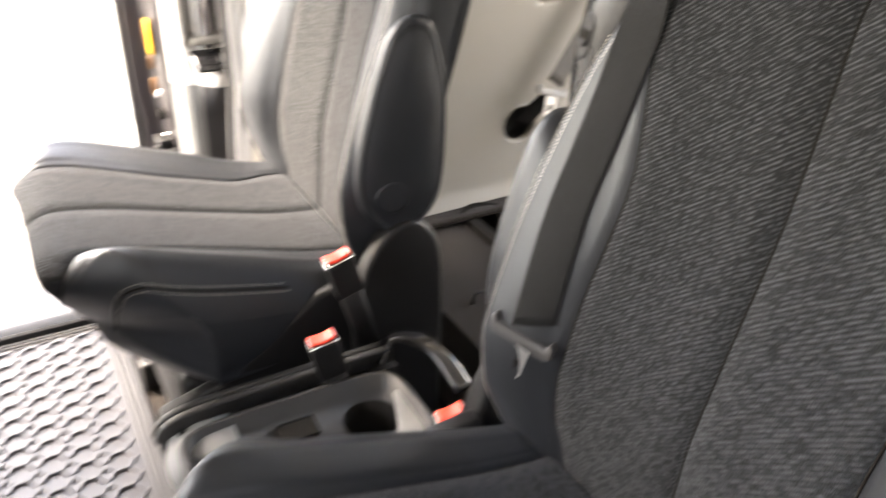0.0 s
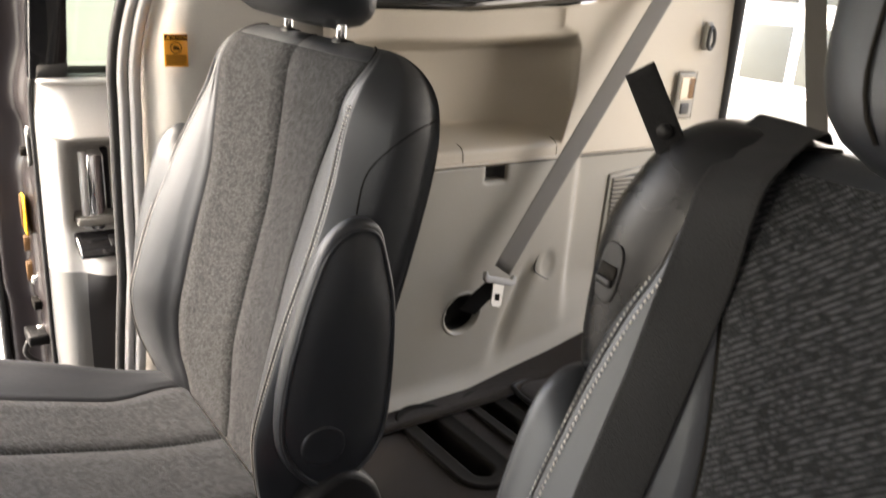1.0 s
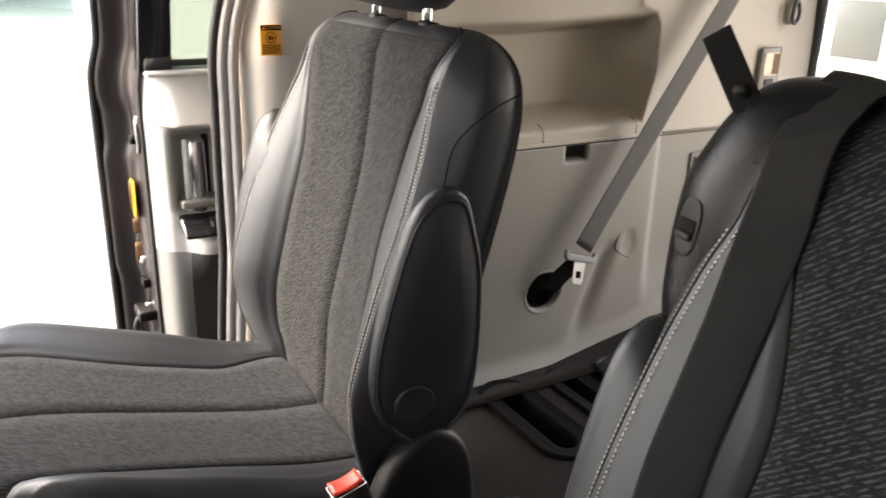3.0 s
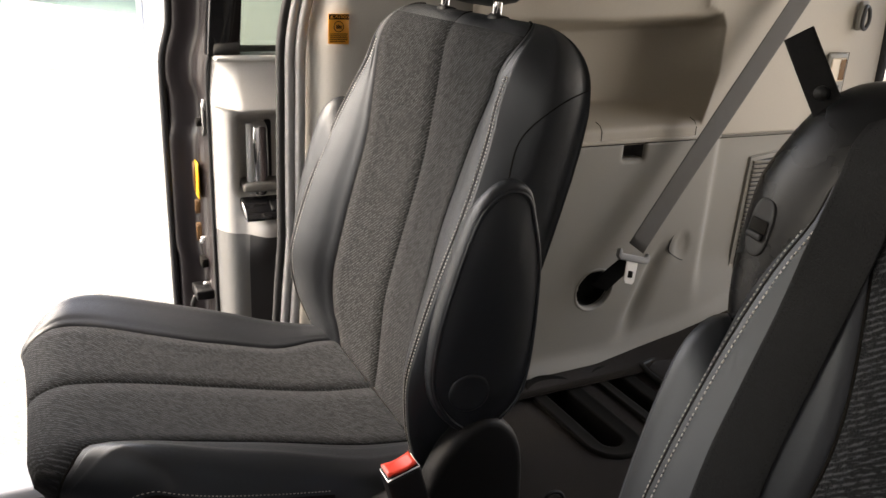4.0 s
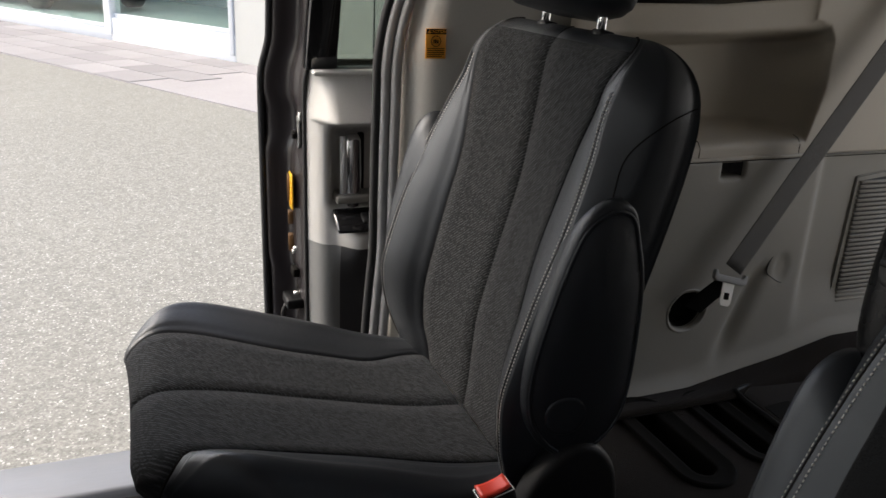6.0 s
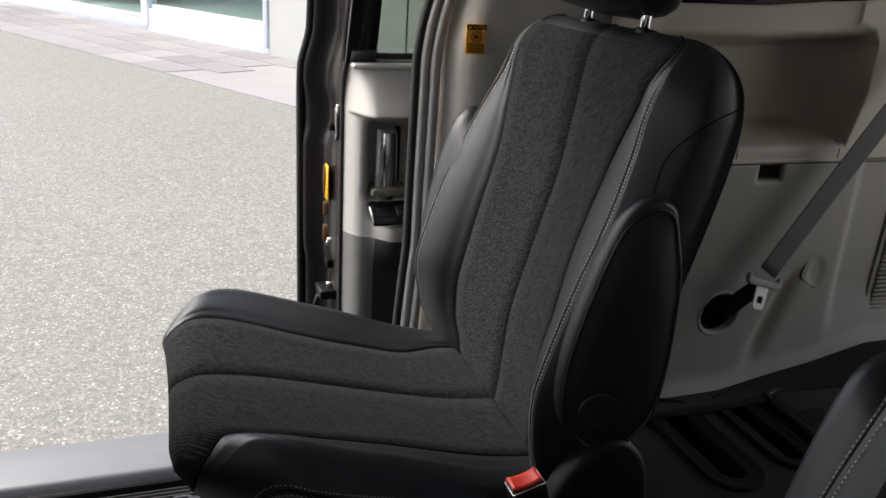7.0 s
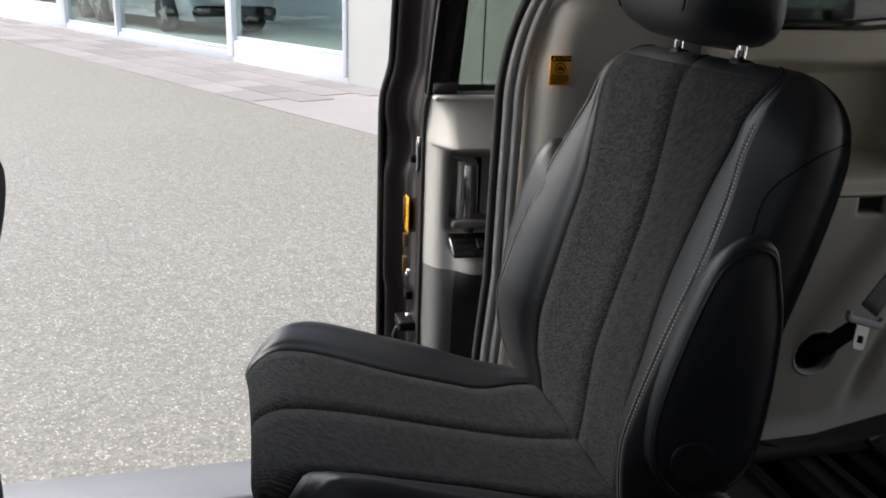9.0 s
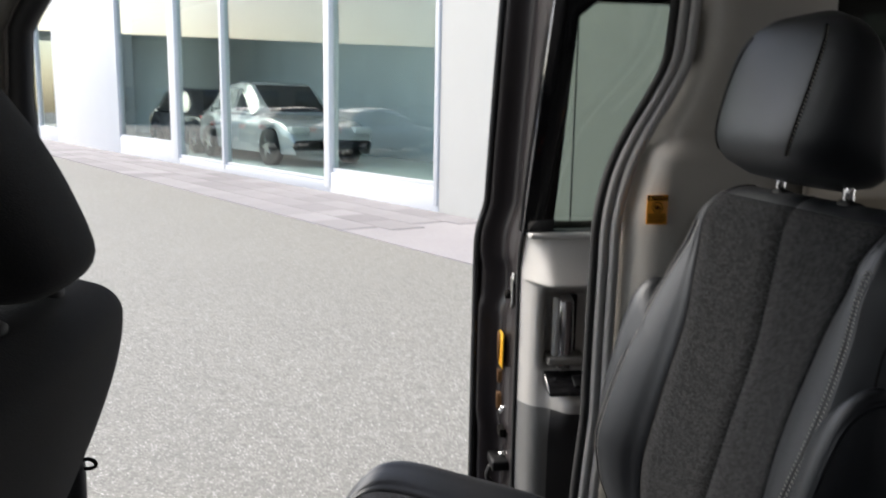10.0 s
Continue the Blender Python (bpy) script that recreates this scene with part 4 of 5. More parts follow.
# ---- far side wall: pillar, quarter trim, window ----
SEAL = [(-0.018, 0.02), (-0.016, 0.25), (-0.008, 0.378), (0.002, 0.50), (0.003, 0.644), (0.006, 0.841), (0.032, 0.936), (0.080, 1.02), (0.108, 1.08), (0.114, 1.162), (0.117, 1.22)]
SX, SZ = [p[0] for p in SEAL], [p[1] for p in SEAL]


def seal_x(z):
    return lerp(SZ, SX, z)


def wall_pieces(my, side):
    """Trim of one side wall; my mirrors y."""
    far = my > 0
    # pillar trim
    zs = list(np.linspace(0.02, 1.24, 70))
    us = [0, 0.03, 0.08, 0.15, 0.25, 0.4, 0.6, 0.8, 1.0]

    def pillar(u, z):
        x0 = seal_x(z) + 0.035
        x = x0 + u * (0.36 - x0)
        ledge = 0.022 * step01(0.935, 0.955, z)
        y = 0.735 + ledge - 0.012 * math.sin(math.pi * min(1, u * 1.0)) + 0.05 * (1 - step01(0, 0.16, u)) ** 2
        return (x, my * y, z)
    pt = part("pillar_trim_" + side, sheet(us, zs, pillar), TRIM_PILLAR)
    thick(pt, 0.008, 0)
    tagged(pt, "pale grey plastic pillar trim behind the sliding door opening", "pillar trim", kind="structure")
    part("trim_joint", tube([pillar(u, 0.925 + 0.004 * u) for u in us], 0.0013, 5), INK_SHADE, pt)
    line = curve_points([(seal_x(z) + 0.027, my * 0.770, z) for z in np.linspace(0.03, 1.23, 24)], 70)
    part("inner_seal", tube(line, 0.0085, 10), RUBBER_GREY, pt, "grey rubber seal lip")
    line = curve_points([(seal_x(z) + 0.012, my * 0.778, z) for z in np.linspace(0.03, 1.23, 24)], 70)
    part("inner_seal", tube(line, 0.0080, 10), RUBBER_GREY, pt, "grey rubber seal lip")
    line = curve_points([(seal_x(z) + 0.000, my * 0.786, z) for z in np.linspace(0.03, 1.23, 24)], 70)
    part("outer_seal", tube(line, 0.0080, 10), RUBBER, pt, "black rubber weather seal")
    part("pillar_body", sheet(list(np.linspace(0, 1, 5)), zs, lambda u, z: (seal_x(z) + 0.01 + 0.35 * u, my * (0.80 + 0.05 * u), z)), PAINT, pt)
    # lower quarter trim
    xs = list(np.linspace(0.30, 1.32, 205))
    zl = list(np.linspace(0.165, 0.648, 98))
    pc = (0.605, 0.355)

    def dip(x, z):
        dx, dz = x - pc[0], z - pc[1]
        a = 0.5
        u, v = dx * math.cos(a) + dz * math.sin(a), -dx * math.sin(a) + dz * math.cos(a)
        return math.sqrt((u / 0.043) ** 2 + (v / 0.040) ** 2)

    def lower(x, z):
        y = 0.690 + 0.02 * step01(0.86, 0.90, x) * step01(0.25, 0.4, z) + 0.012 * (1 - step01(0.165, 0.22, z)) * -1
        d = dip(x, z)
        y += 0.004 * (1 - step01(0.35, 0.95, math.hypot((x - 0.818) / 0.026, (z - 0.425) / 0.042)))
        gx, gz = (x - 0.66) / 0.026, (z - 0.638) / 0.022
        y += 0.03 * (1 - step01(0.85, 1.0, max(abs(gx), abs(gz))))
        foot = lerp([0.3, 0.62, 0.84, 0.98, 1.32], [0.180, 0.185, 0.220, 0.250, 0.255], x)
        y -= 0.010 * (1 - step01(0.0, 0.05, z - foot))
        y += 0.016 * math.exp(-((x - 0.742 - 0.38 * (z - 0.36)) / 0.020) ** 2) * step01(0.21, 0.30, z) * (1 - step01(0.38, 0.46, z))
        return (x, my * y, z)
    lq = part("quarter_trim_" + side, sheet(xs, zl, lower, lambda x, z: dip(x, z) > 1.02 and not (abs(x - 0.66) < 0.023 and z > 0.619)), TRIM)
    tagged(lq, "pale grey moulded plastic quarter trim below the armrest shelf", "quarter trim", kind="structure")
    def bowl(rs):
        verts, faces = [], []
        for r, dp in rs:
            for k in range(40):
                a = 2 * math.pi * k / 40
                u, v = 0.043 * r * math.cos(a), 0.040 * r * math.sin(a)
                verts.append((pc[0] + u * math.cos(0.5) - v * math.sin(0.5), my * (0.690 + dp), pc[1] + u * math.sin(0.5) + v * math.cos(0.5)))
        for i_ in range(len(rs) - 1):
            for k in range(40):
                faces.append((i_ * 40 + k, i_ * 40 + (k + 1) % 40, i_ * 40 + 40 + (k + 1) % 40, i_ * 40 + 40 + k))
        return mesh_of("bowl", verts, faces)
    part("pocket_rim", bowl([(1.16, -0.0005), (1.12, -0.0032), (1.05, -0.0034), (0.99, -0.001), (0.95, 0.012)]), TRIM, lq)
    part("belt_pocket", bowl([(0.96, 0.008), (0.94, 0.030), (0.85, 0.045), (0.4, 0.050), (0.02, 0.050)]), PLASTIC, lq, "black oval belt stowage recess")
    part("finger_pocket", sheet(xs[60:90], zl[85:], lower, lambda x, z: abs(x - 0.66) < 0.025 and z > 0.617), TRIM_DARK, lq, "dark finger recess")
    ov = curve_points([(0.784, 0.420), (0.792, 0.450), (0.812, 0.470), (0.836, 0.476), (0.853, 0.462), (0.858, 0.430), (0.845, 0.400), (0.828, 0.392), (0.805, 0.402)], 36, closed=True)
    part("access_cap", tube([(x, my * 0.6895, z) for x, z in ov], 0.0014, 5, closed=True), TRIM_DARK, lq, "outline of an oval access cap")
    foot_line = lambda x: lerp([0.3, 0.62, 0.84, 0.98, 1.32], [0.180, 0.186, 0.222, 0.254, 0.258], x)
    kick = part("carpet_edge_" + side, sheet(list(np.linspace(0.30, 1.31, 60)), [0, 0.1, 0.25, 0.45, 0.7, 1.0], lambda x, u: (x, my * (0.688 - 0.085 * u), foot_line(x) * (1 - u ** 1.6) + 0.196 * u ** 1.6 + 0.004)), CARPET)
    thick(kick, 0.006, 0)
    tagged(kick, "brown carpet turned up along the foot of the side trim", "carpet", kind="structure")
    # vent grille
    vent = thing("quarter_vent", "grey slatted air vent grille in the quarter trim", "vent grille")
    part("vent_frame", prism([(0.975, 0.22), (1.10, 0.24), (1.12, 0.615), (0.985, 0.600)], "y", *sorted((my * 0.704, my * 0.712)), 0.003), TRIM, vent)
    part("vent_backing", prism([(0.992, 0.245), (1.094, 0.255), (1.096, 0.600), (0.999, 0.590)], "y", *sorted((my * 0.7025, my * 0.706)), 0), TRIM_DARK, vent)
    part("vent_outline", tube([(0.977, my * 0.704, 0.222), (1.099, my * 0.704, 0.242), (1.118, my * 0.704, 0.613), (0.987, my * 0.704, 0.598)], 0.0009, 5, closed=True), TRIM_DARK, vent)
    for k in range(36):
        z = 0.252 + k * 0.0096
        ob = part("slat", bpy.data.meshes["slat_mesh"] if "slat_mesh" in bpy.data.meshes else slat_mesh(), TRIM, vent)
        ob.location = (1.045, my * 0.702, z)
    # upper quarter trim with armrest recess
    zu = list(np.linspace(0.652, 0.965, 64))

    def upper(x, z):
        """Shelf recess with a hollow rear end and a crisp rim."""
        rim = lerp([0.65, 0.69, 0.785, 0.875, 0.905, 0.925], [0.822, 0.829, 0.851, 0.852, 0.838, 0.80], z)
        near = step01(0.30, 0.42, x)
        q = (x - rim + 0.125) / 0.125
        hollow = 0.0 if q >= 1 else 1.0 if q <= 0 else math.sqrt(1 - q ** 2.4)
        rec = near * hollow * step01(0.676, 0.710, z) * (1 - 0.9 * step01(0.870, 0.912, z))
        top = lerp([0.3, 0.6, 0.8, 0.93, 1.32], [0.918, 0.922, 0.938, 0.957, 0.965], x)
        return (x, my * (0.700 + 0.135 * rec), 0.652 + (z - 0.652) * (top - 0.652) / 0.313)
    xu = list(np.linspace(0.30, 0.70, 30)) + list(np.linspace(0.705, 0.875, 90)) + list(np.linspace(0.885, 1.32, 40))
    uq = part("upper_trim_" + side, sheet(xu, zu, upper), TRIM_WARM)
    tagged(uq, "warm pale grey upper quarter trim with a moulded armrest recess", "quarter trim", kind="structure")
    part("shelf_lip", tube([(x, my * (0.700 - 0.004 * step01(0.86, 0.9, x)), 0.650) for x in np.linspace(0.42, 0.88, 24)], 0.006, 8), TRIM_WARM, uq)
    for jx in (0.585, 0.815):
        part("trim_joint", tube([(jx, my * 0.6978, 0.653), (jx, my * 0.6978, 0.672), (jx - 0.002, my * 0.703, 0.683), (jx - 0.004, my * 0.715, 0.688)], 0.0007, 5), INK_SHADE, uq)
    part("trim_joint", tube([(x, my * 0.6885, 0.649) for x in np.linspace(0.31, 1.31, 20)], 0.0009, 5), INK_SHADE, uq)
    # rear pillar above the belt line
    rp = part("rear_pillar_trim_" + side, sheet(list(np.linspace(0.88, 1.31, 12)), list(np.linspace(0.940, 1.26, 12)),
              lambda x, z: (x - 0.10 * (z - 0.96), my * (0.702 - 0.10 * (z - 0.94)), z)), TRIM_WARM)
    tagged(rp, "warm pale grey rear pillar trim", "pillar trim", kind="structure")
    for ob in (lq, uq, rp):
        thick(ob, 0.004, 0)
    edge = part("tailgate_seal_" + side, tube(curve_points([(1.315, my * 0.695, 0.15), (1.325, my * 0.70, 0.5), (1.325, my * 0.70, 0.8), (1.30, my * 0.685, 1.05), (1.26, my * 0.66, 1.25)], 30), 0.013, 10), RUBBER)
    tagged(edge, "black rubber seal round the open tailgate", "tailgate seal", kind="structure")
    # quarter window
    win = thing("window_" + side, "dark tinted quarter window with a black border", "window", kind="structure")
    part("window_frame", prism([(0.26, 0.912), (0.60, 0.918), (0.93, 0.950), (0.93, 0.968), (0.60, 0.936), (0.26, 0.930)], "y", *sorted((my * 0.745, my * 0.80)), 0.003), GLOSS_BLACK, win)
    part("window_frame", prism([(0.88, 0.945), (0.96, 0.955), (0.96, 1.26), (0.91, 1.26), (0.912, 0.985), (0.900, 0.968)], "y", *sorted((my * 0.745, my * 0.79)), 0.01), GLOSS_BLACK, win)
    part("window_frame", prism([(0.20, 0.912), (0.27, 0.912), (0.27, 1.26), (0.20, 1.26)], "y", *sorted((my * 0.745, my * 0.79)), 0.003), GLOSS_BLACK, win)
    pane = part("pane", prism([(0.25, 0.915), (0.95, 0.955), (0.95, 1.26), (0.25, 1.26)], "y", *sorted((my * 0.782, my * 0.786)), 0), TINTED, win)
    pane.visible_shadow = False
    # outer skin behind the trim
    sk = part("outer_panel_" + side, prism([(0.30, -0.25), (1.40, -0.25), (1.36, 0.93), (0.30, 0.93)], "y", *sorted((my * 0.86, my * 0.88)), 0.004), PAINT)
    tagged(sk, "dark painted outer side panel of the van", "body panel", kind="structure")


def slat_mesh():
    bm = box((-0.050, -0.004, -0.0028), (0.050, 0.004, 0.0028), 0.001, 1)
    me = bpy.data.meshes.new("slat_mesh")
    bm.to_mesh(me)
    bm.free()
    return me


wall_pieces(1, "far")
wall_pieces(-1, "near")

hk = thing("coat_hook", "small grey folding hook on the rear pillar trim", "hook", (1.214, 0.690, 0.891))
part("hook_plate", box((-0.010, -0.006, -0.030), (0.012, 0.004, 0.030), 0.004), TRIM, hk)
part("hook_ring", tube(curve_points([(0, -0.01, 0.02), (-0.012, -0.016, 0.01), (-0.016, -0.018, -0.015), (0, -0.014, -0.026), (0.012, -0.012, -0.01), (0.010, -0.010, 0.012)], 24, closed=True), 0.004, 8, closed=True), TRIM_DARK, hk)
lm = thing("courtesy_lamp", "small rectangular courtesy lamp in the rear trim", "lamp", (1.17, 0.693, 0.765))
part("lamp_bezel", box((-0.030, -0.008, -0.05), (0.030, 0.004, 0.05), 0.006), TRIM, lm)
part("lens", box((-0.022, -0.010, -0.008), (0.022, -0.006, 0.040), 0.004), LAMP_LENS, lm, "amber-tinted milky lens")
part("lamp_outline", tube([(-0.031, -0.0045, -0.051), (0.031, -0.0045, -0.051), (0.031, -0.0045, 0.051), (-0.031, -0.0045, 0.051)], 0.0008, 5, closed=True), INK_SHADE, lm)
part("reflector", box((0.002, -0.0105, -0.006), (0.021, -0.0075, 0.038), 0.003), RUST, lm, "brown tinted edge of the lens")
part("lamp_switch", box((-0.014, -0.011, -0.040), (0.014, -0.006, -0.016), 0.003), TRIM_DARK, lm)

# caution label on the pillar
lb = thing("caution_label", "orange caution label with a black heading and fine print", "warning label", (0.079, 0.7225, 0.851))
part("sheet", box((-0.0185, -0.0012, -0.0245), (0.0185, 0.0012, 0.0245), 0.0004, 1), ORANGE, lb)
part("heading_band", box((-0.0182, -0.0020, 0.0155), (0.0182, -0.0011, 0.0240), 0.0002, 1), INK_SHADE, lb)
tx = part("heading", text_mesh("CAUTION", 0.0066), ORANGE, lb)
tx.matrix_local = pose(0.003, -0.0022, 0.0197, 90, 0, 0)
lb.scale = (0.90, 1.0, 0.92)
part("warning_triangle", prism([(-0.0165, 0.0168), (-0.0095, 0.0168), (-0.0130, 0.0230)], "y", -0.0024, -0.0019, 0), ORANGE, lb)
part("pictogram_ring", tube([(0.0085 * math.cos(a), -0.0014, 0.004 + 0.0085 * math.sin(a)) for a in np.linspace(0, 2 * math.pi, 25)[:-1]], 0.0006, 5, closed=True), INK_SHADE, lb)
for k in range(4):
    part("pictogram_bar", box((-0.0045 + 0.0025 * k, -0.0020, 0.0005), (-0.0030 + 0.0025 * k, -0.0011, 0.0075 - 0.001 * abs(k - 1)), 0, 1), INK_SHADE, lb)
for k in range(5):
    part("text_bar", box((-0.0155, -0.0018, -0.0085 - 0.0031 * k), (0.0155 - 0.004 * (k == 4), -0.0011, -0.0073 - 0.0031 * k), 0, 1), INK_SHADE, lb)


# ---- sliding door, open ----
def door_shear(z):
    return -0.30 * max(0.0, z - 0.72) ** 1.15 - 0.03 * max(0.0, 0.35 - z)


def sliding_door():
    d = thing("sliding_door", "open sliding side door with pale grey trim, chrome handle and tinted window", "car door")
    zs = list(np.linspace(-0.02, 1.20, 84))
    prof = curve_points([(-0.080, 0.936), (-0.083, 0.943), (-0.085, 0.952), (-0.088, 0.966), (-0.094, 0.985), (-0.097, 1.010), (-0.112, 1.022), (-0.134, 1.028), (-0.142, 1.045), (-0.136, 1.060), (-0.10, 1.066)], 44)
    P = [(p[0], p[1]) for p in prof]
    cum = list(range(len(P)))

    def endface(k, z):
        x, y = P[int(k)]
        if 12 < k < 34:
            x += 0.012 * step01(0.62, 0.66, z) * (1 - step01(0.70, 0.74, z)) * math.sin((k - 12) / 22 * math.pi)
            x += 0.010 * step01(0.20, 0.24, z) * (1 - step01(0.38, 0.42, z)) * math.sin((k - 12) / 22 * math.pi)
        xo = 0.014 * step01(0.76, 0.84, z)
        return (x + xo, y + door_shear(z), z)
    part("end_face", sheet(cum, zs, endface), PAINT, d, "dark painted front edge of the door")
    part("outer_skin", sheet([-0.10, -0.06, 0.3, 0.7, 1.05], [z for z in zs if z < 0.80], lambda x, z: (x, 1.066 + 0.012 * step01(-0.1, 0.3, x) + door_shear(z) + 0.02 * math.sin(math.pi * max(0, min(1, z / 0.8))), z)), PAINT, d)
    part("edge_seal", tube([(-0.143 + 0.014 * step01(0.76, 0.84, z), 1.040 + door_shear(z), z) for z in zs], 0.007, 8), RUBBER, d)
    part("inner_seal", tube([(-0.083 + 0.014 * step01(0.76, 0.84, z), 0.938 + door_shear(z), z) for z in zs if z > 0.02], 0.004, 8), RUBBER, d)
    # trim panel
    ux = sorted(set([-0.082, -0.081, -0.079, -0.076, -0.072, -0.067, -0.06, -0.05, -0.04, -0.03] + list(np.round(np.linspace(-0.02, 1.02, 150), 4))))
    vz = list(np.linspace(0.0, 0.694, 96)) + [0.698, 0.700, 0.702, 0.704, 0.708] + list(np.linspace(0.715, 0.785, 12))

    def arc(x):
        return lerp([0.20, 0.28, 0.36, 0.46, 0.60, 0.8, 1.02], [0.50, 0.555, 0.66, 0.715, 0.738, 0.745, 0.75], x)

    def panel(x, z):
        y = 0.905 + 0.034 * max(0.0, 1 - (x + 0.082) / 0.030) ** 2
        y -= (0.012 + 0.050 * min(1.0, max(0.0, (0.785 - z) / 0.080)) * step01(0.698, 0.704, z)) * step01(-0.080, -0.045, x)
        hx, hz = (x - 0.022) / 0.070, (z - 0.618) / 0.075
        y += 0.045 * (1 - step01(0.72, 1.0, max(abs(hx), abs(hz))))
        y -= 0.045 * step01(-0.045, 0.0, x) * (1 - step01(0.05, 0.26, x)) * (1 - step01(0.50, 0.525, z)) * step01(0.40, 0.50, z)
        y -= 0.05 * step01(0.22, 0.40, x) * (1 - step01(0.515, 0.545, z)) * step01(0.30, 0.5, z) * (1 - step01(0.95, 1.02, x))
        y += 0.010 * (1 - step01(0.0, 0.012, abs(z - arc(x)))) * step01(0.20, 0.24, x)
        return (x, y, z)
    grey = lambda x, z: z > lerp([-0.082, 0.0, 0.16, 0.25, 0.4, 1.02], [0.475, 0.475, 0.47, 0.50, 0.515, 0.53], x) or x < -0.028
    upper_part = lambda x, z: grey(x, z) and (z > 0.478 or x > -0.02)
    part("door_trim", sheet(ux, vz, panel, upper_part), TRIM_LIGHT, d, "pale grey moulded door trim")
    part("trim_edge", sheet(ux, vz, panel, lambda x, z: grey(x, z) and not upper_part(x, z)), TRIM_MID, d, "mid-grey lower edge of the door trim")
    part("lower_trim", sheet(ux, vz, panel, lambda x, z: not grey(x, z)), TRIM_DARK, d, "dark grey lower door trim with a pocket")
    part("map_pocket", prism([(0.10, 0.06), (0.85, 0.05), (0.85, 0.33), (0.55, 0.36), (0.25, 0.33), (0.14, 0.24)], "y", 0.885, 0.905, 0.008, 3), PLASTIC, d)
    # inside handle
    h = part("inside_handle", rounded_block([(0.535, 0.010, 0.008, 0.0), (0.545, 0.0145, 0.011, 0.0), (0.60, 0.0150, 0.012, -0.004), (0.665, 0.0145, 0.011, 0.0), (0.675, 0.010, 0.008, 0.0)], lambda a, s, b: Vector((-0.004 + a, 0.905 + b, s)), 2.4, 22), CHROME, d, "upright chrome pull handle")
    part("handle_edge", tube([(-0.022, 0.903, 0.538), (-0.022, 0.901, 0.672)], 0.006, 8), WHITE, h, "pale rim of the handle")
    part("handle_shadow_gap", box((0.013, 0.930, 0.538), (0.025, 0.945, 0.672), 0.003), PLASTIC, h)
    part("handle_foot", box((-0.038, 0.885, 0.552), (0.036, 0.935, 0.568), 0.005, 3), TRIM, d)
    # armrest switch plate
    sp = part("switch_plate", prism([(0.846, 0.511), (0.843, 0.514), (0.846, 0.519), (0.892, 0.542), (0.912, 0.544), (0.912, 0.526), (0.878, 0.514)], "x", -0.044, 0.155, 0.004, 3), GLOSS_BLACK, d, "glossy black window switch plate")
    ob = part("window_switch", box((-0.026, -0.013, -0.002), (0.026, 0.013, 0.004), 0.002), PLASTIC, sp)
    ob.matrix_local = pose(0.03, 0.868, 0.5295, 29, 0, 0)
    ob = part("switch_key", box((-0.002, -0.011, 0.003), (0.020, 0.011, 0.008), 0.002), TRIM_DARK, sp)
    ob.matrix_local = pose(0.03, 0.868, 0.5295, 29, 0, 0)
    # window frame and glass
    for nm, poly in (("window_frame", [(-0.085, 0.785), (-0.030, 0.785), (-0.028, 1.14), (0.0, 1.165), (1.02, 1.165), (1.02, 1.20), (-0.07, 1.20)]),
                     ("belt_moulding", [(-0.04, 0.782), (1.02, 0.804), (1.02, 0.812), (-0.04, 0.789)])):
        bm = prism(poly, "y", 0.925, 0.965, 0.004)
        for v in bm.verts:
            v.co.y += door_shear(v.co.z)
        part(nm, bm, GLOSS_BLACK if nm == "window_frame" else RUBBER, d)
    part("trim_cap", box((-0.076, 0.888, 0.779), (1.02, 0.940, 0.7885), 0.004, 2), TRIM_LIGHT, d, "pale grey top edge of the door trim")
    g = prism([(-0.035, 0.788), (1.02, 0.811), (1.02, 1.18), (-0.035, 1.18)], "y", 0.943, 0.947, 0)
    for v in g.verts:
        v.co.y += door_shear(v.co.z)
    pane = part("pane", g, DOOR_GLASS, d, "green tinted glass")
    pane.visible_shadow = False
    # small things on the front edge
    part("edge_sticker", box((-0.1010, 0.974, 0.520), (-0.0985, 1.006, 0.588), 0.0004, 1), YELLOW, d, "yellow label")
    for k in range(5):
        part("sticker_bar", box((-0.1016, 0.978, 0.530 + 0.010 * k), (-0.1008, 1.002, 0.5335 + 0.010 * k), 0, 1), ORANGE, d)
    part("edge_mark", box((-0.0895, 0.953, 0.688), (-0.0855, 0.964, 0.706), 0.0006, 1), WHITE_INK, d, "small pale label")
    for y, z in ((0.985, 0.440), (0.998, 0.430), (0.99, 0.345)):
        part("bolt", tube([(-0.0990, y, z), (-0.085, y, z)], 0.0045, 10), STEEL, d)
    # black block paints the shade of the slot, which isn't cut
    part("latch_slot", box((-0.102, 0.972, 0.385), (-0.090, 1.000, 0.402), 0.002), INK_SHADE, d)
    part("edge_plate", prism([(0.948, 0.652), (0.962, 0.640), (0.966, 0.700), (0.953, 0.694)], "x", -0.0915, -0.0870, 0.001, 1), TRIM_MID, d, "small grey gusset on the door edge")
    lt = part("latch", box((-0.118, 0.955, 0.325), (-0.085, 1.010, 0.345), 0.004), PLASTIC, d)
    part("latch_hook", tube(curve_points([(-0.115, 0.985, 0.325), (-0.120, 0.990, 0.300), (-0.100, 0.995, 0.275)], 12), 0.005, 8), CONSOLE, lt)
    part("edge_plug", tube([(-0.100, 0.967, 0.665), (-0.090, 0.967, 0.665)], 0.008, 12), INK_SHADE, d)
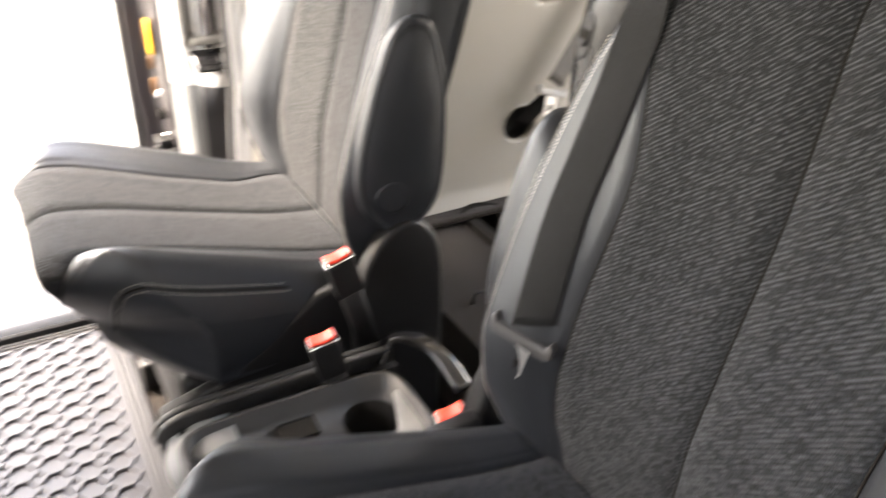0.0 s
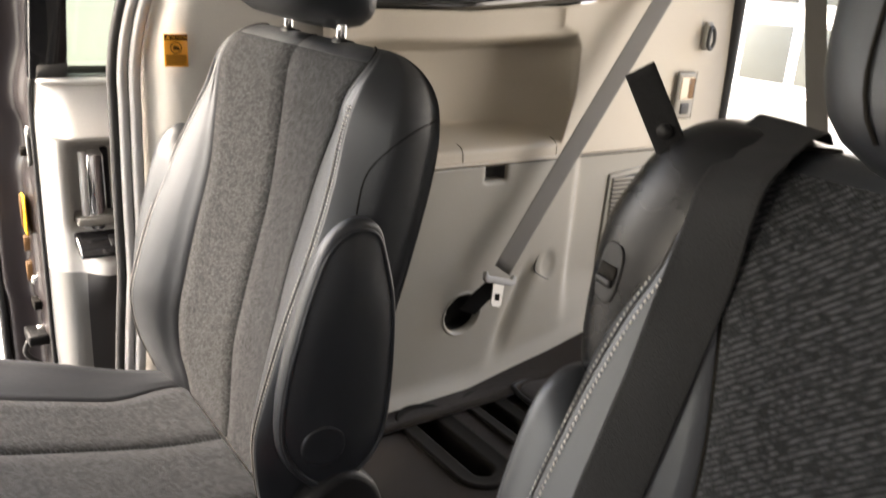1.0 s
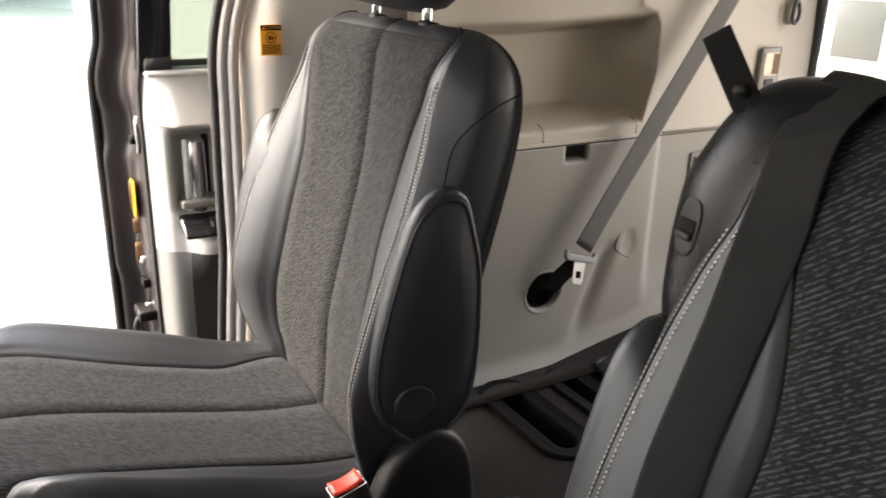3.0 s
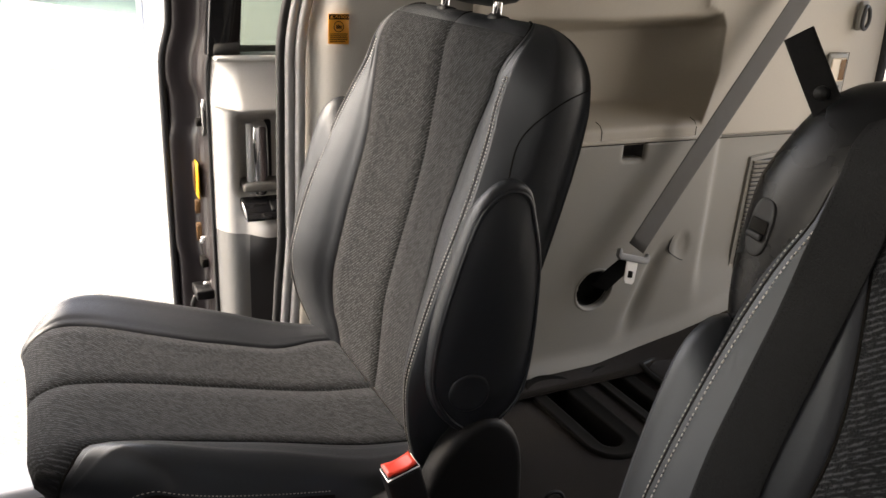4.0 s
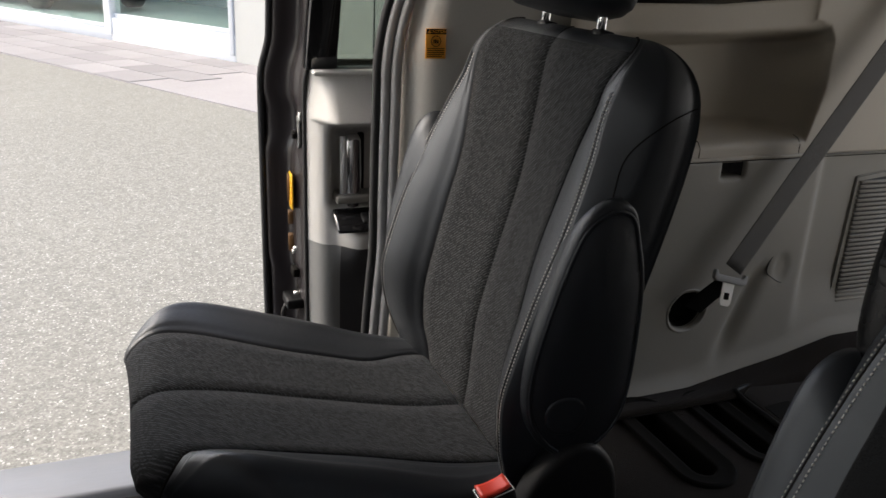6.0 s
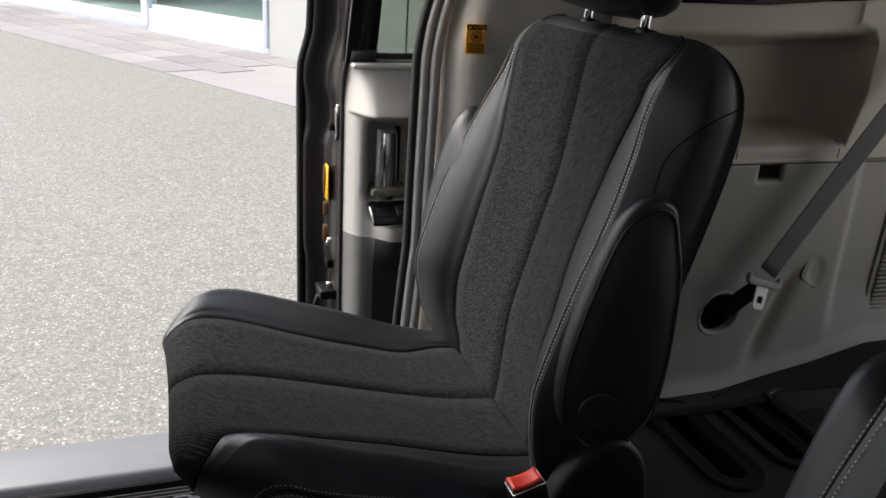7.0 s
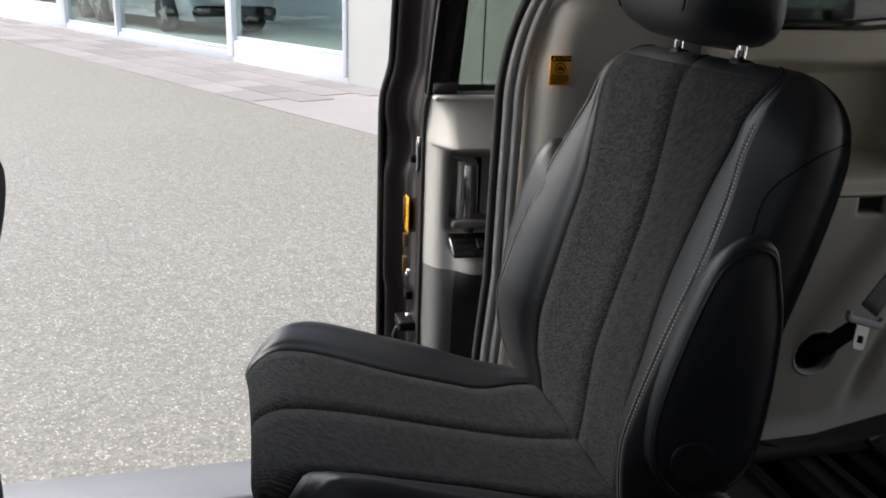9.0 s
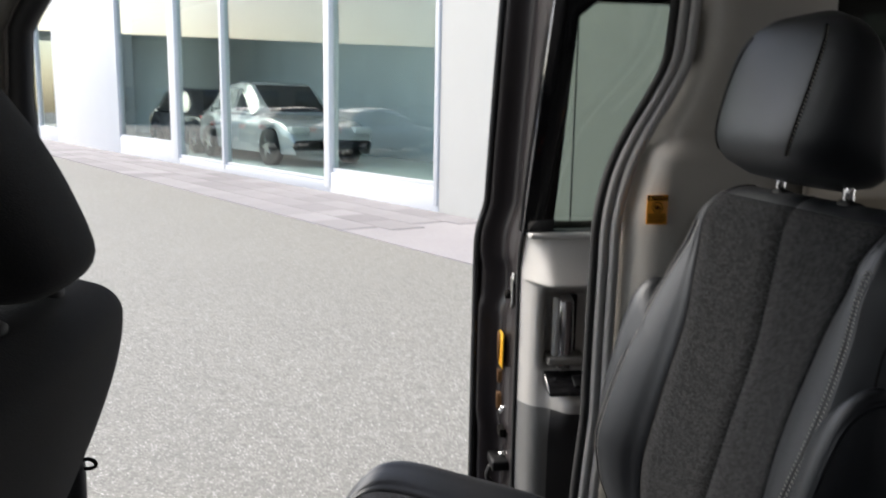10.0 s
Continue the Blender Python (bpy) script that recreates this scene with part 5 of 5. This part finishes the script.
    for y, z, s in ((1.005, 0.56, 0.028), (1.005, 0.45, 0.018), (0.95, 0.42, 0.02), (1.004, 0.50, 0.014)):
        ring = [(-0.1035 if y > 0.98 else -0.0795, y + s * 0.35 * math.cos(a), z + s * math.sin(a) * (1 + 0.2 * math.sin(3 * a))) for a in np.linspace(0, 2 * math.pi, 15)[:-1]]
        me = mesh_of("stain", ring + [(ring[0][0] + 0.012, p[1], p[2]) for p in ring], [tuple(range(14))] + [(i, (i + 1) % 14, 14 + (i + 1) % 14, 14 + i) for i in range(14)])
        part("wax_patch", me, RUST, d, "brownish wax stain")
    return d


sliding_door()


# ---- front of the cabin ----
def front_seat(place_at):
    t = thing("front_seat", "dark cloth front passenger seat with a leather headrest", "car seat", place_at)
    U, F = Vector((0.24, 0, 0.971)), Vector((-0.971, 0, 0.24))

    def at(y, s, n):
        return Vector((0.031, y, 0.359)) + U * s + F * n
    bm_, ed = pad([(0, 0.0, 0.14, 0.0, 0.19, 0.03, 0.215, -0.060), (0.2, 0.0, 0.14, 0.005, 0.205, 0.06, 0.240, -0.098), (0.34, 0.0, 0.14, 0.0, 0.20, 0.04, 0.240, -0.114), (0.462, -0.01, 0.16, -0.012, 0.19, -0.01, 0.225, -0.108)], 0.085, 0.045, at, 0.0)
    part("back_insert", bm_["insert"], BACK_CLOTH, t)
    part("back_bolster", bm_["bolster_in"], CLOTH_PLAIN, t)
    part("back_bolster", bm_["bolster_out"], CLOTH_PLAIN, t)
    sh = part("back_shell", bm_["shell"], CLOTH_PLAIN, t)
    for sy in (-1, 1):
        line = [at(sy * (0.228 - 0.020 * q ** 3), 0.05 + 0.375 * q, -0.085) for q in np.linspace(0, 1, 24)]
        part("rear_seam", tube(onto(bm_["shell"], line, (0, -sy, 0), 0.0004), 0.0012, 5), INK_SHADE, sh)
    # s, front, rear, half width of the wedge-shaped headrest
    wedge = curve_points([(0.484, 0.020, -0.058, 0.070), (0.491, 0.050, -0.090, 0.100), (0.520, 0.068, -0.104, 0.118), (0.568, 0.082, -0.072, 0.124), (0.613, 0.088, -0.032, 0.122), (0.650, 0.090, 0.010, 0.112), (0.676, 0.088, 0.044, 0.092), (0.688, 0.080, 0.062, 0.060)], 30)
    part("headrest", rounded_block([(q, w, (f - r) / 2, (f + r) / 2) for q, f, r, w in wedge], at, 2.8, 40), CLOTH_PLAIN, t)
    for sy in (-0.075, 0.075):
        part("headrest_post", tube([at(sy, 0.42, -0.060), at(sy, 0.56, -0.048)], 0.0062, 12), CHROME, t)
        part("post_sleeve", rounded_block([(0.452, 0.018, 0.014, -0.058), (0.466, 0.017, 0.013, -0.058), (0.469, 0.012, 0.01, -0.058)], lambda a, s, b, sy=sy: at(sy + a, s, b), 2.6, 18), PLASTIC, t)
    part("seat_cushion", rounded_block([(-0.52, 0.20, 0.04, 0), (-0.48, 0.25, 0.08, 0), (-0.1, 0.25, 0.08, -0.02), (0.05, 0.22, 0.06, -0.02)], lambda a, s, b: Vector((s, a, 0.32 + b)), 3, 24), CLOTH_PLAIN, t)
    part("seat_base", box((-0.4, -0.2, 0.0), (0.05, 0.2, 0.25), 0.02), PLASTIC, t)
    return t


front_seat((-0.905, 0.37, 0.0))
copy_thing(bpy.data.objects["front_seat"], pose(-0.95, -0.42, 0.0))

for my, side in ((1, "far"), (-1, "near")):
    bp = thing("centre_pillar_" + side, "pale grey centre pillar trim with a black door seal", "pillar trim", kind="structure")
    cx = [(-0.80, 0.02), (-0.795, 0.42), (-0.815, 0.70), (-0.835, 1.0), (-0.83, 1.10), (-0.77, 1.19)]
    zz = list(np.linspace(0.0, 1.22, 40))
    X = lambda z: lerp([c[1] for c in cx], [c[0] for c in cx], z)
    part("pillar_panel", sheet([0, 0.1, 0.3, 0.6, 1.0], zz, lambda u, z: (X(z) - 0.03 - 0.13 * u, my * (0.745 - 0.015 * math.sin(u * math.pi) + 0.03 * (u == 0)), z)), TRIM, bp)
    part("pillar_seal", tube([(X(z) - 0.012, my * 0.782, z) for z in zz], 0.016, 10), RUBBER, bp)
    part("pillar_body", sheet([0, 0.5, 1.0], zz, lambda u, z: (X(z) - 0.01 - 0.18 * u, my * 0.83, z)), PAINT, bp)
    fd = thing("front_door_" + side, "closed front door of the van seen from inside", "car door", kind="structure")
    part("front_door_panel", prism([(-2.2, -0.2), (-0.97, -0.2), (-0.97, 0.78), (-2.2, 0.72)], "y", *sorted((my * 0.80, my * 0.86)), 0.01), TRIM, fd)
    fp = part("front_pane", prism([(-2.1, 0.72), (-0.99, 0.78), (-1.0, 1.18), (-1.7, 1.18)], "y", *sorted((my * 0.82, my * 0.824)), 0), GLASS, fd)
    fp.visible_shadow = False
st_ = thing("door_striker", "small black wire striker loop on the pillar", "striker", (-0.800, 0.785, 0.45))
part("loop", tube(curve_points([(0, 0, 0), (0.012, 0.0, 0.004), (0.022, 0, 0), (0.024, 0, -0.008), (0.014, 0, -0.012), (0, 0, -0.010)], 20), 0.003, 8), INK_SHADE, st_)

roof = part("ceiling", box((-1.7, -0.76, 1.225), (1.32, 0.76, 1.27), 0.01), HEADLINER)
tagged(roof, "pale grey cloth headliner", "ceiling", kind="structure")
skin = part("roof_skin", box((-1.75, -0.82, 1.272), (1.38, 0.82, 1.29), 0.008), PAINT)
tagged(skin, "dark painted van roof", "roof", kind="structure")
dash = part("dashboard", prism([(-1.75, 0.0), (-1.55, 0.35), (-1.60, 0.62), (-1.75, 0.70), (-2.2, 0.70), (-2.2, 0.0)], "y", -0.79, 0.79, 0.03, 3), TRIM_DARK)
tagged(dash, "dark grey dashboard across the front of the cabin", "dashboard", kind="structure")


tg = thing("tailgate", "dark painted tailgate raised open above the load opening", "tailgate", kind="structure")
part("tailgate_panel", prism([(1.34, 1.27), (1.40, 1.23), (2.12, 1.86), (2.25, 2.02), (2.21, 2.07), (2.02, 1.92), (1.34, 1.33)], "y", -0.66, 0.66, 0.015), PAINT, tg)
part("tailgate_trim", prism([(1.46, 1.272), (2.06, 1.797), (2.066, 1.789), (1.466, 1.264)], "y", -0.58, 0.58, 0.003), TRIM, tg)


# ---- outside ----
# unseen wall, added to cut skylight and ground reflections on the near side
nw = part("wall_near", box((-9.0, -2.0, GROUND_Z), (9.0, -1.7, 2.2), 0.02), LIGHT_BLOCK)
tagged(nw, "unseen dark wall added beside the van to hold back skylight", "wall", kind="structure")
gr = part("ground", sheet(list(np.linspace(-160, 160, 33)), list(np.linspace(-160, 160, 33)), lambda x, y: (x, y, GROUND_Z)), ASPHALT)
tagged(gr, "pale sunlit speckled asphalt lot", "ground", kind="structure")
B0, BD, BN = Vector((1.0, 10.6, GROUND_Z)), Vector((-0.49, 0.872, 0)).normalized(), None
BN = Vector((-BD.y, BD.x, 0))
if BN.y > 0:
    BN = -BN


def wall_frame(s, out, z):
    """Place s metres along the building front, out metres towards the lot, z above the ground."""
    return B0 + BD * s + BN * out + Vector((0, 0, z))


def wall_box(s0, s1, o0, o1, z0, z1, bevel=0.01):
    bm = box((s0, o0, z0), (s1, o1, z1), bevel)
    for v in bm.verts:
        v.co = wall_frame(*v.co)
    return bm


def showroom():
    t = thing("showroom_building", "white dealership building with tall shop windows and a plain stucco end", "building")
    H = 7.6
    part("end_wall", wall_box(-7.4, 0.12, -0.5, 0.0, 0, H), STUCCO, t, "grey-white stucco wall")
    for s in (-2.45, -5.2):
        part("panel_joint", wall_box(s - 0.012, s + 0.012, -0.01, 0.003, 0.0, H, 0), TRIM_DARK, t)
    for s0, s1 in ((-6.85, -6.16), (-6.06, -5.40)):
        for z0, z1 in ((1.06, 1.30), (1.44, 2.90)):
            w = part("window", wall_box(s0 - 0.07, s1 + 0.07, 0.0, 0.05, z0 - 0.08, z1 + 0.08), WHITE, t, "white window frame")
            part("pane", wall_box(s0, s1, 0.045, 0.056, z0, z1, 0), GLOSS_BLACK, w, "dark window pane")
    part("white_wall", wall_box(16.45, 25.0, -0.5, 0.02, 0, H), WHITE, t, "plain white wall panel")
    part("white_wall", wall_box(32.2, 48.0, -0.5, 0.02, 0, H), WHITE, t, "plain white wall panel")
    part("wall_base", wall_box(0.12, 3.3, -0.25, 0.0, 0, 0.36), WHITE, t, "low white wall under the window")
    part("wall_base", wall_box(11.1, 16.45, -0.25, 0.0, 0, 0.50), WHITE, t, "low white wall under the window")
    part("wall_base", wall_box(25.0, 32.2, -0.25, 0.0, 0, 0.50), WHITE, t, "low white wall under the window")
    part("wall_base", wall_box(3.3, 11.1, -0.2, 0.0, 0, 0.18), FRAME_GREY, t)
    part("upper_wall", wall_box(0.12, 48.0, -0.5, 0.03, 5.2, H), WHITE, t)
    for s, w in ((0.18, 0.10), (3.36, 0.20), (8.10, 0.12), (11.32, 0.50), (16.40, 0.14), (25.1, 0.14), (28.6, 0.12), (32.1, 0.14)):
        part("mullion", wall_box(s - w / 2, s + w / 2, -0.16, 0.02, 0.1, 5.2), WHITE if s > 3 else FRAME_GREY, t)
    for s0, s1, z0 in ((0.23, 3.26, 0.36), (3.46, 8.04, 0.18), (8.16, 11.07, 0.18), (11.57, 16.33, 0.50), (25.17, 28.54, 0.5), (28.66, 32.03, 0.5)):
        w = part("window", wall_box(s0, s1, -0.10, -0.04, z0, z0 + 0.07), FRAME_GREY, t)
        p = part("pane", wall_box(s0, s1, -0.085, -0.075, z0 + 0.05, 5.2, 0), SHOPGLASS, w, "large shop window pane")
        p.visible_shadow = False
    part("showroom_floor", wall_box(0.1, 48, -5.0, -0.26, -0.02, 0.20), TILE, t)
    part("back_wall", wall_box(0.1, 48, -5.2, -5.0, 0, 5.7), INTERIOR, t)
    part("side_wall", wall_box(0.0, 0.12, -5.2, -0.5, 0, 5.7), INTERIOR, t)
    part("showroom_ceiling", wall_box(0.1, 48, -5.2, -0.5, 5.4, 5.5), INTERIOR, t)
    return t


showroom()


def car(place, turn, paint, label, length=4.6, width=1.8, height=1.5, size=1.0):
    """Parked car: rounded body with wheel arches, glasshouse with separate panes, wheels, lamps."""
    t = thing("parked_car", label, "car", (0, 0, 0), "parked cars")
    hl, hw = length / 2, width / 2
    us = list(np.linspace(-1, 1, 61))

    def deck(u):
        return lerp([-1, -0.97, -0.80, -0.45, -0.40, 0.55, 0.62, 0.93, 1], [0.48, 0.66, 0.82, 0.93, 0.95, 0.98, 0.98, 0.93, 0.55], u)

    def low(u):
        arch = 0.22
        for wu in (-0.63, 0.63):
            d = abs(u - wu) * hl
            if d < 0.38:
                arch = max(arch, 0.33 + math.sqrt(0.38 ** 2 - d * d) * 0.98)
        return arch
    sec = [(0, 0.0), (0.16, 0.94), (0.55, 1.0), (0.80, 0.99), (0.95, 0.92), (1.0, 0.80)]

    def shell(u, k):
        v, w = sec[abs(int(k)) - 1]
        taper = 1 - 0.12 * abs(u) ** 5
        y = math.copysign(hw * taper * (w if v else 0.93), k)
        return (u * hl, y, low(u) + (deck(u) - low(u)) * v)
    part("body", sheet(us, [-1, -2, -3, -4, -5, -6, 6, 5, 4, 3, 2, 1], shell), paint, t)

    def cabin(u, k):
        zt = lerp([-0.42, -0.08, 0.15, 0.55, 0.86], [deck(-0.42), height - 0.05, height, height - 0.06, deck(0.86)], u)
        zb = deck(u) - 0.02
        v = (0.0, 0.9, 1.0)[abs(int(k)) - 1]
        w = (0.93, 0.74, 0.64)[abs(int(k)) - 1]
        return (u * hl, math.copysign(hw * w, k), zb + max(0.0, zt - zb) * v)
    part("cabin", sheet(list(np.linspace(-0.42, 0.86, 41)), [-1, -2, -3, 3, 2, 1], cabin), paint, t)
    for u0, u1 in ((-0.26, 0.06), (0.09, 0.42), (0.45, 0.66)):
        for sy in (-1, 1):
            quad = [Vector(cabin(u, sy)) for u in (u0, u1)]
            tops = [Vector(cabin(u, 2 * sy)) for u in (u1, u0)]
            pts = [quad[0].lerp(tops[1], 0.08), quad[1].lerp(tops[0], 0.08), quad[1].lerp(tops[0], 0.88), quad[0].lerp(tops[1], 0.88)]
            part("side_window", mesh_of("window", [q + Vector((0, 0.012 * sy, 0)) for q in pts] + [q - Vector((0, 0.01 * sy, 0)) for q in pts], [(0, 1, 2, 3), (4, 5, 6, 7), (0, 1, 5, 4), (1, 2, 6, 5), (2, 3, 7, 6), (3, 0, 4, 7)], False), GLOSS_BLACK, t, "dark side window")
    for u0, u1, nm in ((-0.40, -0.11, "windscreen"), (0.60, 0.83, "rear_window")):
        pts = [Vector(cabin(u, k)) for u, k in ((u0, -3), (u0, 3), (u1, 3), (u1, -3))]
        part(nm, mesh_of("pane", [q + Vector((0, 0, 0.012)) for q in pts] + [q - Vector((0, 0, 0.01)) for q in pts], [(0, 1, 2, 3), (4, 5, 6, 7), (0, 1, 5, 4), (1, 2, 6, 5), (2, 3, 7, 6), (3, 0, 4, 7)], False), GLOSS_BLACK, t, "dark window glass")
    for sx in (-0.63 * hl, 0.63 * hl):
        for sy in (-hw + 0.10, hw - 0.10):
            w = part("wheel", tube([(sx, sy - 0.10, 0.33), (sx, sy + 0.10, 0.33)], 0.33, 28), TYRE, t)
            star = [(sx + r * math.cos(k * math.pi / 5), 0.33 + r * math.sin(k * math.pi / 5)) for k, r in enumerate((0.215, 0.085) * 5)]
            part("rim", prism(star, "y", sy - 0.108, sy + 0.108, 0.002, 1), CHROME, w)
    for sy in (-hw + 0.28, hw - 0.28):
        part("headlight", box((-hl + 0.0, sy - 0.18, 0.60), (-hl + 0.22, sy + 0.18, 0.72), 0.04, 3), WHITE_INK, t)
        part("tail_light", box((hl - 0.16, sy - 0.14, 0.70), (hl + 0.0, sy + 0.14, 0.86), 0.03, 3), RED, t)
    part("bumper", box((-hl - 0.02, -hw * 0.8, 0.30), (-hl + 0.15, hw * 0.8, 0.46), 0.05, 3), PLASTIC, t)
    t.matrix_world = pose(*place, 0, 0, turn) @ Matrix.Scale(size, 4)
    return t


SHOW_TURN = math.degrees(math.atan2(BD.y, BD.x))
p = wall_frame(9.3, -1.85, 0.20)
car((p.x, p.y, p.z), SHOW_TURN, CARSILVER, "silver off-roader parked behind the showroom glass", 4.7, 1.85, 1.58, 1.18)
p = wall_frame(14.3, -2.0, 0.20)
car((p.x, p.y, p.z), SHOW_TURN, CARPAINT, "dark pickup-like car parked inside the showroom", 4.7, 1.85, 1.55, 1.15)

# paved walk along the building
walkway = thing("pavement", "mauve-grey stamped paving along the building front", "pavement", kind="structure")
part("bed", wall_box(-14, 48, 0.0, 2.0, -0.02, 0.012, 0), PAVER, walkway)
slabs = []
for wdt in (0.62, 0.80, 0.98):
    bm = box((-wdt / 2 + 0.009, -0.241, 0), (wdt / 2 - 0.009, 0.241, 0.020), 0.003, 1)
    me = bpy.data.meshes.new("slab")
    bm.to_mesh(me)
    bm.free()
    for f in me.polygons:
        f.use_smooth = False
    me.materials.append(PAVER)
    slabs.append((wdt, me))
ang = math.atan2(BD.y, BD.x)
for rowi in range(4):
    s = -1.0 + 0.3 * (rowi % 2)
    while s < 26:
        wdt, me = random.choice(slabs)
        ob = new("slab", me)
        ob.parent = walkway
        q = wall_frame(s + wdt / 2, 0.25 + 0.5 * rowi, 0.0)
        ob.location, ob.rotation_euler = (q.x, q.y, q.z), (0, 0, ang)
        s += wdt

for s_, o_, pm, lb_ in ((14, 7.5, CARSILVER, "silver car parked on the lot"), (18.5, 7.0, CARPAINT, "dark car parked on the lot"), (24, 8.0, CARSILVER, "silver estate car parked on the lot")):
    q = wall_frame(s_, o_, 0)
    car((q.x, q.y, GROUND_Z), 20, pm, lb_)

# unseen building, added only as something dark for the shop glass to reflect
fb = thing("far_building", "unseen long brownish building, added to darken the shop glass reflections", "building", (-52.0, 52.0, GROUND_Z))
part("wall", box((-3, -30, 0), (3, 30, 7.0), 0.05), material("brown_cladding", (0.16, 0.14, 0.12), 0.8, spots=0.2, size=0.3), fb)
part("roof", box((-3.3, -30.3, 7.0), (3.3, 30.3, 7.4), 0.05), TRIM_DARK, fb)
for k in range(14):
    part("window", box((2.98, -28 + 4 * k, 1.0), (3.05, -25.5 + 4 * k, 3.0), 0.01), GLOSS_BLACK, fb)
fb.rotation_euler = (0, 0, radians(-42))

# white building beyond the open tailgate
rb = thing("white_building", "bright white building with grey windows behind the van", "building", (11.0, 2.0, GROUND_Z))
part("wall", box((0, -14, 0), (0.4, 16, 5.0), 0.02), WHITE, rb)
for k in range(14):
    y0 = 5.55 - 0.95 * k
    for z0, z1 in ((0.20, 1.03), (1.36, 2.36)):
        w = part("window", box((-0.03, y0 - 0.05, z0 - 0.05), (0.02, y0 + 0.83, z1 + 0.05), 0.006), WHITE, rb)
        part("pane", box((-0.045, y0, z0), (-0.02, y0 + 0.78, z1), 0.003), PANE_GREY, w, "pale grey window pane")
    part("window_ledge", box((-0.07, y0 - 0.05, 1.085), (0.0, y0 + 0.83, 1.10), 0.003), FRAME_GREY, rb)
